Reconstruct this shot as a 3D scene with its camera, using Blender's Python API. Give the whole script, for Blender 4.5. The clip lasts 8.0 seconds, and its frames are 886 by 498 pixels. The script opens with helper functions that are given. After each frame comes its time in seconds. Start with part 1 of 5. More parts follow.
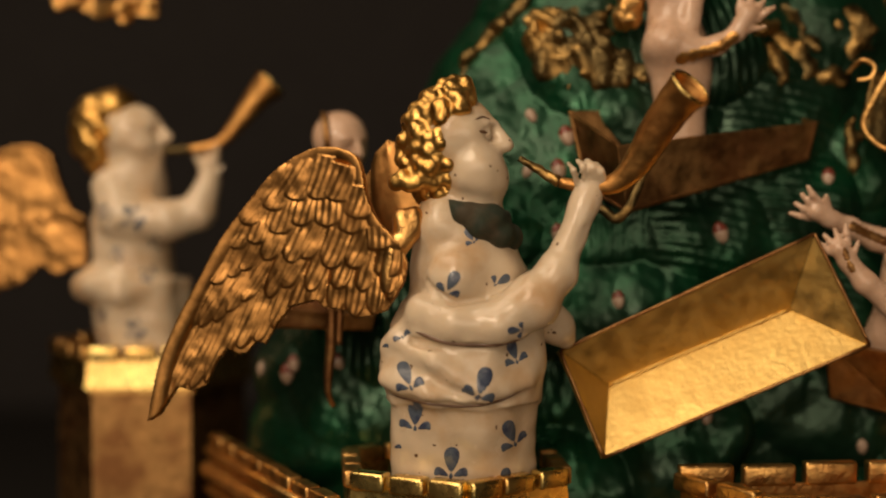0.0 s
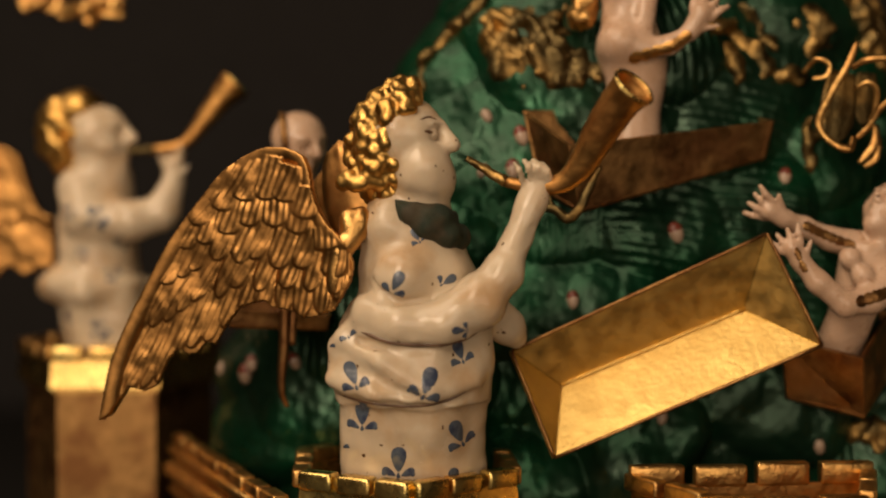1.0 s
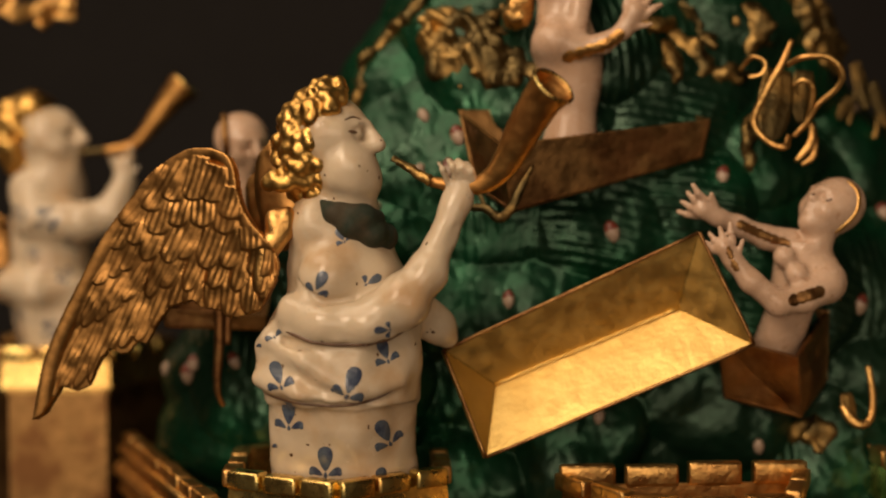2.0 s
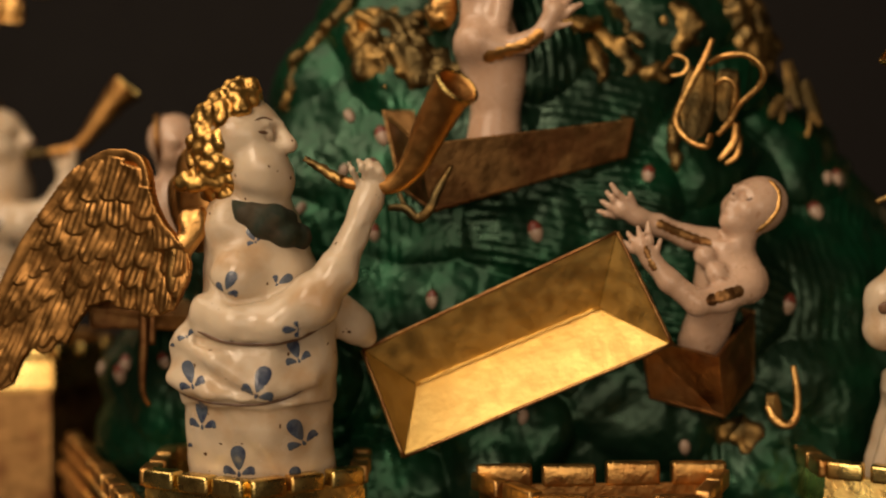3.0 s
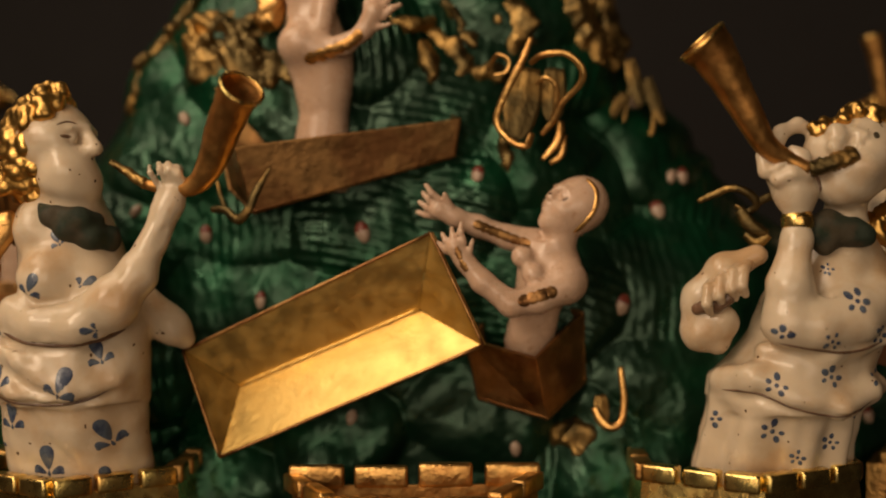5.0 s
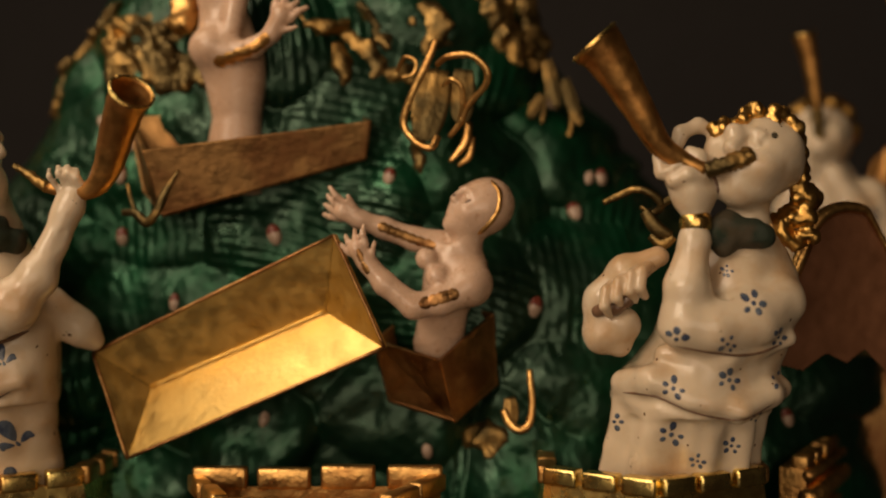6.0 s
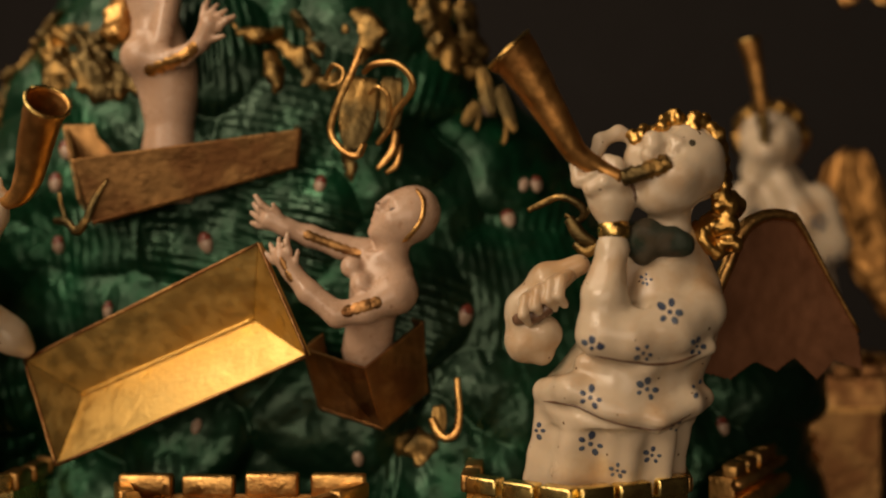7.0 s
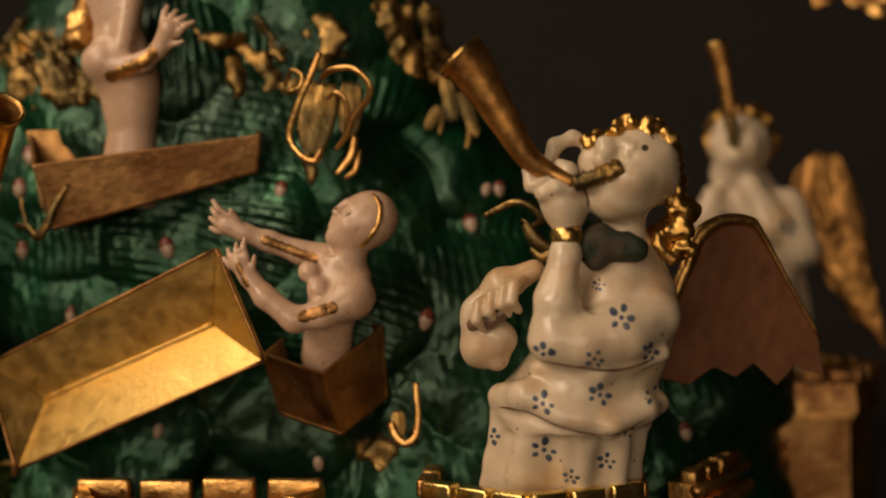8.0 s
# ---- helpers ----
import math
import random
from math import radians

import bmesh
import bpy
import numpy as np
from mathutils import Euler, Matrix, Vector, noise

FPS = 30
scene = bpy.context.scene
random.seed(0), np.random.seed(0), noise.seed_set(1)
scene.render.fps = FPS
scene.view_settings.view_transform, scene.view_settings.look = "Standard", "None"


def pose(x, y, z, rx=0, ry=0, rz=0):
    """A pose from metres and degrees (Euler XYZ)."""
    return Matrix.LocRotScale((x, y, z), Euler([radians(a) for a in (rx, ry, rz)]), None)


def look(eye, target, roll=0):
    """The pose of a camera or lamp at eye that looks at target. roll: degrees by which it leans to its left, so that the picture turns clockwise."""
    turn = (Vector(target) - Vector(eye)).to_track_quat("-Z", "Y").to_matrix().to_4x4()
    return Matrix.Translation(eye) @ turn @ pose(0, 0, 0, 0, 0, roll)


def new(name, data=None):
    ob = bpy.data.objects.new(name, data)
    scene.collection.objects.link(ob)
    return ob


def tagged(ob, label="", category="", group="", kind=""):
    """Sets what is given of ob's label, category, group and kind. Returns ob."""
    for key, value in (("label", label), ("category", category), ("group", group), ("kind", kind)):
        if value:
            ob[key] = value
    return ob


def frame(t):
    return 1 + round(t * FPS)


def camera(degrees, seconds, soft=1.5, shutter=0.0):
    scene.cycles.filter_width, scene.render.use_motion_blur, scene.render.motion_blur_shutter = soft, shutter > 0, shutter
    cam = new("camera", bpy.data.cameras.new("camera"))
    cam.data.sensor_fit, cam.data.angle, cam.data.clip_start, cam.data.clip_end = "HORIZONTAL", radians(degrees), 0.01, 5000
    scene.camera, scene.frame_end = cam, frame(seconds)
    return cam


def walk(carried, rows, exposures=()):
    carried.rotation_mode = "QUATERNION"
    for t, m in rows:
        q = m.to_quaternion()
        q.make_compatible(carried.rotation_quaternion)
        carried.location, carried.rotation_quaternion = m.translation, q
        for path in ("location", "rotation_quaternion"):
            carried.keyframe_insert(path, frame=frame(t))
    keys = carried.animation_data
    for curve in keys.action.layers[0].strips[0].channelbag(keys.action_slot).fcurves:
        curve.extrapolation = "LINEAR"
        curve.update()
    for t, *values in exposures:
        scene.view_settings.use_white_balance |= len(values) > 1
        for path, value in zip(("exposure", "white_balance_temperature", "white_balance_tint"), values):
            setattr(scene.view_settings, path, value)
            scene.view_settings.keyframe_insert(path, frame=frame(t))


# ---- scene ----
from mathutils.bvhtree import BVHTree

cam = camera(38.0, 8.0, soft=2.0)
cam.data.dof.use_dof = True
cam.data.dof.focus_distance = 0.104
cam.data.dof.aperture_fstop = 13.5
MM = 0.001
EYE, TILT = 0.075, -2.0
# seconds, then millimetres and degrees: right, ahead, up, yaw, pitch, roll
ROWS = [
    (0, 0.000, 1.208, 0.000, -5.772, -0.032, -0.000),
    (0.5, 2.226, 0.951, 0.032, -5.444, -0.050, 0.017),
    (1, 5.740, 0.665, 0.032, -4.918, -0.050, 0.047),
    (1.5, 9.525, 0.344, 0.092, -4.371, -0.088, 0.137),
    (3, 23.296, -0.744, -0.235, -2.339, 0.053, 0.297),
    (3.5, 28.939, -1.042, -0.273, -1.377, 0.077, 0.367),
    (4, 34.565, -1.143, -0.193, -0.615, 0.022, 0.404),
    (5.5, 50.943, -0.889, -0.127, 1.962, -0.002, 0.576),
    (6, 57.240, -0.576, -0.217, 3.091, 0.089, 0.617),
    (6.5, 62.363, -0.162, -0.212, 3.948, 0.228, 0.658),
    (7, 66.659, 0.158, 0.280, 4.735, 0.147, 0.688),
    (7.5, 69.544, 0.476, 0.543, 5.282, 0.137, 0.641),
    (8, 72.000, 0.754, 0.561, 5.670, 0.202, 0.722),
]
walk(cam, [(t, pose(0, 0, EYE, TILT, 0, 0) @ pose(MM * x, MM * y, MM * z, 90 + pitch, roll, yaw)) for t, x, y, z, yaw, pitch, roll in ROWS])

# ---- light ----
scene.view_settings.exposure = 0.22
world = bpy.data.worlds.new("dark_gallery")
scene.world = world
world.use_nodes = True
world.node_tree.nodes["Background"].inputs[0].default_value = (0.010, 0.008, 0.006, 1)
world.node_tree.nodes["Background"].inputs[1].default_value = 1.0


def softbox(name, eye, target, size, watts, colour):
    data = bpy.data.lights.new(name, "AREA")
    data.shape, data.size, data.size_y = "RECTANGLE", size[0] * MM, size[1] * MM
    data.energy, data.color = watts, colour
    ob = new(name, data)
    ob.matrix_world = look([v * MM for v in eye], [v * MM for v in target])
    return ob


softbox("key_light", (-140, -150, 226), (38, 108, 64), (150, 110), 0.42, (1.0, 0.755, 0.53))
softbox("top_light", (-78, 48, 246), (38, 107, 61), (230, 110), 0.23, (1.0, 0.755, 0.53))
softbox("front_light", (-20, -380, 112), (40, 110, 60), (520, 210), 0.68, (1.0, 0.745, 0.52))

# ---- materials ----


def mat(name, colour, metal=0.0, rough=0.4, spots=None, spot_scale=1500.0, spot_at=(0.62, 0.7), grain=0.25, grain_scale=900.0, bump=0.15, bump_scale=1200.0, coat=0.0, subsurface=0.0, second=None, second_scale=220.0, second_at=(0.45, 0.6)):
    """A procedural surface: a base colour with grain, an optional second colour in broad patches, small spots, and fine relief."""
    m = bpy.data.materials.new(name)
    m.use_nodes = True
    nt = m.node_tree
    nodes, links = nt.nodes, nt.links
    b = nodes["Principled BSDF"]
    tc = nodes.new("ShaderNodeNewGeometry")

    def noise_of(scale, detail=3.0, rough_=0.55):
        n = nodes.new("ShaderNodeTexNoise")
        n.inputs["Scale"].default_value, n.inputs["Detail"].default_value, n.inputs["Roughness"].default_value = scale, detail, rough_
        links.new(tc.outputs["Position"], n.inputs["Vector"])
        return n.outputs["Fac"]

    def ramp(fac, lo, hi, c0, c1):
        r = nodes.new("ShaderNodeValToRGB")
        r.color_ramp.elements[0].position, r.color_ramp.elements[1].position = lo, hi
        r.color_ramp.elements[0].color, r.color_ramp.elements[1].color = c0, c1
        links.new(fac, r.inputs["Fac"])
        return r.outputs["Color"]

    def mix(fac, a, c, kind="MIX"):
        x = nodes.new("ShaderNodeMix")
        x.data_type, x.blend_type = "RGBA", kind
        if isinstance(fac, float):
            x.inputs["Factor"].default_value = fac
        else:
            links.new(fac, x.inputs["Factor"])
        for value, socket in ((a, x.inputs["A"]), (c, x.inputs["B"])):
            if isinstance(value, tuple):
                socket.default_value = value
            else:
                links.new(value, socket)
        return x.outputs["Result"]

    base = (*colour, 1)
    col = ramp(noise_of(grain_scale), 0.3, 0.75, tuple(v * (1 - grain) for v in colour) + (1,), tuple(min(1, v * (1 + grain)) for v in colour) + (1,))
    if second:
        col = mix(ramp(noise_of(second_scale, 4.0), second_at[0], second_at[1], (0, 0, 0, 1), (1, 1, 1, 1)), col, (*second, 1))
    if spots:
        col = mix(ramp(noise_of(spot_scale, 1.0), spot_at[0], spot_at[1], (0, 0, 0, 1), (1, 1, 1, 1)), col, (*spots, 1))
    links.new(col, b.inputs["Base Color"])
    b.inputs["Metallic"].default_value = metal
    rr = ramp(noise_of(grain_scale * 0.7), 0.3, 0.7, (rough * 0.75,) * 3 + (1,), (min(1, rough * 1.3),) * 3 + (1,))
    links.new(rr, b.inputs["Roughness"])
    if coat:
        b.inputs["Coat Weight"].default_value, b.inputs["Coat Roughness"].default_value = coat, 0.12
    if subsurface:
        b.inputs["Subsurface Weight"].default_value = subsurface
        b.inputs["Subsurface Radius"].default_value = (0.0012, 0.0008, 0.0005)
        b.inputs["Subsurface Scale"].default_value = 1.0
    bp = nodes.new("ShaderNodeBump")
    bp.inputs["Strength"].default_value, bp.inputs["Distance"].default_value = bump, 0.0003
    links.new(noise_of(bump_scale, 4.0), bp.inputs["Height"])
    links.new(bp.outputs["Normal"], b.inputs["Normal"])
    return m


gold = mat("worn_gold", (0.70, 0.42, 0.14), 1.0, 0.36, second=(0.52, 0.28, 0.09), bump=0.35, bump_scale=1500)
# also the lit copy of worn gold on the turrets' front merlons
gold_bright = mat("polished_gold_and_lit_faces", (0.92, 0.64, 0.22), 1.0, 0.26, second=(0.74, 0.46, 0.14), bump=0.25, bump_scale=900)
gold_sheet = mat("hammered_gold_sheet", (0.80, 0.56, 0.185), 1.0, 0.42, second=(0.77, 0.53, 0.175), second_scale=160, second_at=(0.4, 0.7), grain=0.06, bump=0.2, bump_scale=1700)
wing_gold = mat("chased_red_gold", (0.54, 0.285, 0.09), 1.0, 0.40, second=(0.44, 0.225, 0.07), second_scale=300, bump=0.15, bump_scale=1100)
gold_dull = mat("dull_reddish_and_shaded_gold", (0.40, 0.225, 0.085), 1.0, 0.42, second=(0.24, 0.115, 0.045), bump=0.25)
ledge_gold = mat("crumpled_dark_gold", (0.42, 0.26, 0.085), 1.0, 0.46, second=(0.13, 0.095, 0.04), second_scale=230, second_at=(0.4, 0.56), bump=0.6, bump_scale=900)
horn_gold = mat("reddish_gold", (0.60, 0.32, 0.10), 1.0, 0.44, second=(0.42, 0.20, 0.06), second_scale=200, bump=0.3, bump_scale=900)
gold_hair = mat("gilded_curls", (0.66, 0.40, 0.115), 1.0, 0.36, second=(0.60, 0.34, 0.09), second_scale=400, bump=0.35, bump_scale=1400)
enamel = mat("white_enamel", (0.62, 0.505, 0.36), 0.0, 0.22, spots=(0.10, 0.05, 0.025), spot_scale=1500, spot_at=(0.75, 0.775), second=(0.50, 0.33, 0.18), second_scale=190, second_at=(0.50, 0.72), grain=0.08, grain_scale=350, bump=0.2, bump_scale=420, subsurface=0.15)
flesh = mat("flesh_enamel", (0.56, 0.385, 0.27), 0.0, 0.26, spots=(0.36, 0.2, 0.11), spot_scale=1100, spot_at=(0.66, 0.82), second=(0.50, 0.33, 0.22), second_scale=180, grain=0.07, bump=0.08, bump_scale=500, subsurface=0.15)
blue = mat("blue_enamel", (0.10, 0.125, 0.165), 0.0, 0.25, second=(0.045, 0.058, 0.10), second_scale=900, grain=0.3)
dark_collar = mat("dark_green_enamel", (0.014, 0.024, 0.012), 0.0, 0.78, second=(0.045, 0.035, 0.018), second_scale=400)
white_drop = mat("pale_pink_enamel", (0.36, 0.26, 0.19), 0.0, 0.25, grain=0.1)
red_drop = mat("red_enamel", (0.15, 0.035, 0.022), 0.0, 0.25, grain=0.2)
table_cloth = mat("black_table_cloth", (0.016, 0.014, 0.012), 0.0, 0.9, bump=0.3)
wing_dull = mat("tarnished_red_gold", (0.24, 0.105, 0.05), 0.6, 0.55, second=(0.21, 0.09, 0.042), grain=0.06, bump=0.1)
brown_paint_and_shade = mat("brown_enamel_and_crease_shade", (0.15, 0.085, 0.05), 0.0, 0.3, grain=0.3)
black_wall = mat("dark_cloth", (0.026, 0.023, 0.022), 0.0, 0.9, bump=0.3)


def hill_material():
    m = mat("translucent_green_enamel", (0.004, 0.062, 0.024), 0.6, 0.34, second=(0.009, 0.034, 0.017), second_scale=85, second_at=(0.36, 0.58), grain=0.35, grain_scale=420, bump=0.22, bump_scale=700, coat=0.06)
    return m


green = hill_material()

# ---- modelling helpers, in millimetres ----


class Shape:
    """A growing mesh: vertices in millimetres of the place, faces with a material slot."""

    def __init__(self):
        self.v, self.f, self.m = [], [], []

    def add(self, verts, faces, slot=0):
        n = len(self.v)
        self.v.extend(tuple(p) for p in verts)
        self.f.extend(tuple(i + n for i in q) for q in faces)
        self.m.extend([slot] * len(faces))
        return self


def thing(name, base, label, category, group="", kind=""):
    ob = new(name)
    ob.empty_display_size = 0.004
    ob.location = Vector(base) * MM
    return tagged(ob, label, category, group, kind)


def base_of(ob):
    p = Vector((0, 0, 0))
    while ob:
        p += ob.location
        ob = ob.parent
    return p


def part(name, shape, materials, parent=None, label="", smooth=True, base=None):
    me = bpy.data.meshes.new(name)
    off = base_of(parent) if parent else Vector((0, 0, 0))
    at = Vector(base) * MM if base else off
    v = np.array(shape.v, dtype=float).reshape(-1, 3) * MM - np.array(at)
    me.from_pydata(v.tolist(), [], shape.f)
    for mt in materials if isinstance(materials, (list, tuple)) else [materials]:
        me.materials.append(mt)
    me.polygons.foreach_set("material_index", shape.m)
    me.polygons.foreach_set("use_smooth", [smooth] * len(shape.f))
    bm = bmesh.new()
    bm.from_mesh(me)
    bmesh.ops.recalc_face_normals(bm, faces=bm.faces)
    bm.to_mesh(me)
    bm.free()
    me.update()
    ob = new(name, me)
    ob.parent = parent
    ob.location = at - off if parent else at
    if label:
        ob["label"] = label
    return ob


class Clay:
    """A block of clay: solids are blended into a distance field, then skinned with quads."""

    def __init__(self, lo, hi, step=0.3):
        self.lo, self.step = np.array(lo, float), step
        self.n = np.ceil((np.array(hi, float) - self.lo) / step).astype(int) + 1
        self.d = np.full(self.n, 9.0, np.float32)

    def block(self, lo, hi, pad):
        a = np.maximum(0, np.floor((np.array(lo) - pad - self.lo) / self.step).astype(int))
        b = np.minimum(self.n, np.ceil((np.array(hi) + pad - self.lo) / self.step).astype(int) + 1)
        if np.any(b <= a):
            return None, None
        g = np.meshgrid(*[self.lo[k] + self.step * np.arange(a[k], b[k]) for k in range(3)], indexing="ij")
        return tuple(slice(a[k], b[k]) for k in range(3)), g

    def blend(self, s, e, k, cut=False):
        d = self.d[s]
        if cut:
            h = np.clip(0.5 - 0.5 * (d + e) / k, 0, 1)
            self.d[s] = d * (1 - h) - e * h + k * h * (1 - h)
        else:
            h = np.clip(0.5 + 0.5 * (d - e) / k, 0, 1)
            self.d[s] = d * (1 - h) + e * h - k * h * (1 - h)

    def ball(self, c, r, k=0.6, cut=False, turn=None):
        r = (r, r, r) if isinstance(r, (int, float)) else r
        big = max(r)
        s, g = self.block(np.array(c) - big, np.array(c) + big, k + 0.6)
        if s is None:
            return self
        q = [g[i] - c[i] for i in range(3)]
        if turn:
            t = np.array(Euler([radians(a) for a in turn]).to_matrix().transposed())
            q = [t[i, 0] * q[0] + t[i, 1] * q[1] + t[i, 2] * q[2] for i in range(3)]
        e = np.sqrt(sum((q[i] / r[i]) ** 2 for i in range(3)))
        e2 = np.sqrt(sum((q[i] / r[i] ** 2) ** 2 for i in range(3))) + 1e-6
        self.blend(s, e * (e - 1) / e2, k, cut)
        return self

    def limb(self, pts, radii, k=0.5, cut=False):
        for a, b, r0, r1 in zip(pts[:-1], pts[1:], radii[:-1], radii[1:]):
            a, b = np.array(a, float), np.array(b, float)
            big = max(r0, r1)
            s, g = self.block(np.minimum(a, b) - big, np.maximum(a, b) + big, k + 0.6)
            if s is None:
                continue
            ab = b - a
            h = sum((g[i] - a[i]) * ab[i] for i in range(3)) / max(1e-6, float(ab @ ab))
            h = np.clip(h, 0, 1)
            e = np.sqrt(sum((g[i] - a[i] - h * ab[i]) ** 2 for i in range(3))) - (r0 + (r1 - r0) * h)
            self.blend(s, e, k, cut)
        return self

    def column(self, rows, k=0.6, folds=0, depth=0.0, phase=0.0, fade=None):
        """An upright drape. rows: height, x, y, half width, half depth. folds run down it."""
        rows = sorted(rows)
        z = np.array([r[0] for r in rows])
        big = max(max(r[3], r[4]) for r in rows)
        lo = (min(r[1] for r in rows) - big, min(r[2] for r in rows) - big, z[0])
        hi = (max(r[1] for r in rows) + big, max(r[2] for r in rows) + big, z[-1])
        s, g = self.block(lo, hi, k + 0.8)
        if s is None:
            return self
        zz = np.clip(g[2], z[0], z[-1])
        cx, cy, rx, ry = [np.interp(zz, z, [r[i] for r in rows]) for i in (1, 2, 3, 4)]
        dx, dy = g[0] - cx, g[1] - cy
        if folds:
            th = np.arctan2(dy / ry, dx / rx)
            w = 1 + depth * np.cos(folds * th + phase + 0.6 * np.sin(2 * th + 1.3))
            rx, ry = rx * w, ry * w
        e = (np.sqrt((dx / rx) ** 2 + (dy / ry) ** 2) - 1) * np.minimum(rx, ry)
        e = np.maximum(e, np.abs(g[2] - (z[0] + z[-1]) / 2) - (z[-1] - z[0]) / 2)
        self.blend(s, e, k)
        return self

    def roughen(self, amount, size, seed=0):
        """Ripple the surface with a few crossing waves."""
        r = np.random.RandomState(seed)
        g = np.meshgrid(*[self.lo[k] + self.step * np.arange(self.n[k]) for k in range(3)], indexing="ij")
        w = 0
        for i in range(9):
            d = r.normal(size=3)
            d /= np.linalg.norm(d)
            f = 2 * np.pi / (size * r.uniform(0.6, 1.8))
            w = w + np.sin((g[0] * d[0] + g[1] * d[1] + g[2] * d[2]) * f + r.uniform(0, 7) + 1.5 * np.sin((g[2] * d[0] + g[0] * d[1]) * f * 0.37))
        self.d += (w * amount / 3).astype(np.float32)
        return self

    def skin(self):
        d = self.d
        d = np.pad(d, 1, constant_values=9.0)
        inside = d < 0
        n = np.array(d.shape)
        total = np.zeros(n - 1, np.float32)
        pos = np.zeros((*(n - 1), 3), np.float32)
        corner = [(i, j, k) for i in (0, 1) for j in (0, 1) for k in (0, 1)]

        def sl(c):
            return tuple(slice(c[i], n[i] - 1 + c[i]) for i in range(3))

        for a in corner:
            for ax in range(3):
                if a[ax]:
                    continue
                b = tuple(a[i] + (1 if i == ax else 0) for i in range(3))
                da, db = d[sl(a)], d[sl(b)]
                cross = (da < 0) != (db < 0)
                t = np.where(cross, da / np.where(cross, da - db, 1), 0)
                total += cross
                for i in range(3):
                    pos[..., i] += np.where(cross, a[i] + (t if i == ax else 0), 0)
        has = total > 0
        index = np.full(has.shape, -1, np.int64)
        index[has] = np.arange(int(has.sum()))
        cells = np.argwhere(has)
        verts = (cells + pos[has] / total[has][:, None] - 1) * self.step + self.lo
        faces = []
        for ax in range(3):
            u, w = (ax + 1) % 3, (ax + 2) % 3
            a = [slice(None)] * 3
            b = [slice(None)] * 3
            a[ax], b[ax] = slice(0, n[ax] - 1), slice(1, n[ax])
            cr = np.argwhere(inside[tuple(a)] != inside[tuple(b)])
            cr = cr[(cr[:, u] > 0) & (cr[:, w] > 0) & (cr[:, u] < n[u] - 1) & (cr[:, w] < n[w] - 1)]
            q = []
            for du, dw in ((1, 1), (0, 1), (0, 0), (1, 0)):
                c = cr.copy()
                c[:, u] -= du
                c[:, w] -= dw
                q.append(index[c[:, 0], c[:, 1], c[:, 2]])
            faces.append(np.stack(q, 1))
        return verts.tolist(), np.concatenate(faces).tolist()


def tube(pts, radii, sides=16, hollow=0, wall=0.25, flat=1.0, wobble=0.0):
    """A tube along pts. hollow: how many of its last rings are open inside."""
    p = [Vector(q) for q in pts]
    v, f = [], []
    rings = []
    side = None
    for i, c in enumerate(p):
        d = (p[min(i + 1, len(p) - 1)] - p[max(i - 1, 0)]).normalized()
        if side is None:
            side = d.cross(Vector((0.2, 1, 0.1))).normalized()
        side = (side - d * side.dot(d)).normalized()
        rings.append((c, side.copy(), d.cross(side).normalized(), radii[i]))
    order = [(c, a, b, r) for c, a, b, r in rings]
    if hollow:
        order += [(c - (rings[-1][0] - rings[-2][0]).normalized() * 0.02, a, b, max(0.05, r - wall)) for c, a, b, r in reversed(rings[-hollow:])]
    for j, (c, a, b, r) in enumerate(order):
        for s in range(sides):
            t = 2 * math.pi * s / sides
            k = 1 + wobble * noise.noise(Vector((j * 0.7, s * 0.5, c.x)))
            v.append(c + (a * math.cos(t) + b * math.sin(t) * flat) * r * k)
    for j in range(len(order) - 1):
        for s in range(sides):
            f.append((j * sides + s, j * sides + (s + 1) % sides, (j + 1) * sides + (s + 1) % sides, (j + 1) * sides + s))
    f.append(tuple(reversed(range(sides))))
    f.append(tuple(range((len(order) - 1) * sides, len(order) * sides)))
    return v, f


def glide(pts, n=6):
    """A smooth line through pts (Catmull-Rom); pts may carry extra values."""
    q = [np.array(p, float) for p in pts]
    q = [2 * q[0] - q[1]] + q + [2 * q[-1] - q[-2]]
    out = []
    for i in range(1, len(q) - 2):
        for s in range(n):
            t = s / n
            out.append(0.5 * (2 * q[i] + (q[i + 1] - q[i - 1]) * t + (2 * q[i - 1] - 5 * q[i] + 4 * q[i + 1] - q[i + 2]) * t * t + (3 * q[i] - q[i - 1] - 3 * q[i + 1] + q[i + 2]) * t ** 3))
    out.append(q[-2])
    return out


def smooth_tube(pts, radii, n=6, **more):
    g = glide([(*p, r) for p, r in zip(pts, radii)], n)
    return tube([tuple(q[:3]) for q in g], [max(0.03, q[3]) for q in g], **more)


def box_between(corners8, bevel=0.15):
    """A block from eight corners: four below, four above, each in turn; its edges are bevelled."""
    bm = bmesh.new()
    vs = [bm.verts.new(c) for c in corners8]
    for q in ((3, 2, 1, 0), (4, 5, 6, 7), (0, 1, 5, 4), (1, 2, 6, 5), (2, 3, 7, 6), (3, 0, 4, 7)):
        bm.faces.new([vs[i] for i in q])
    bmesh.ops.recalc_face_normals(bm, faces=bm.faces)
    if bevel:
        bmesh.ops.bevel(bm, geom=list(bm.edges), offset=bevel, segments=2, profile=0.6, affect="EDGES")
    bm.verts.index_update()
    out = [tuple(v.co) for v in bm.verts], [tuple(v.index for v in fc.verts) for fc in bm.faces]
    bm.free()
    return out


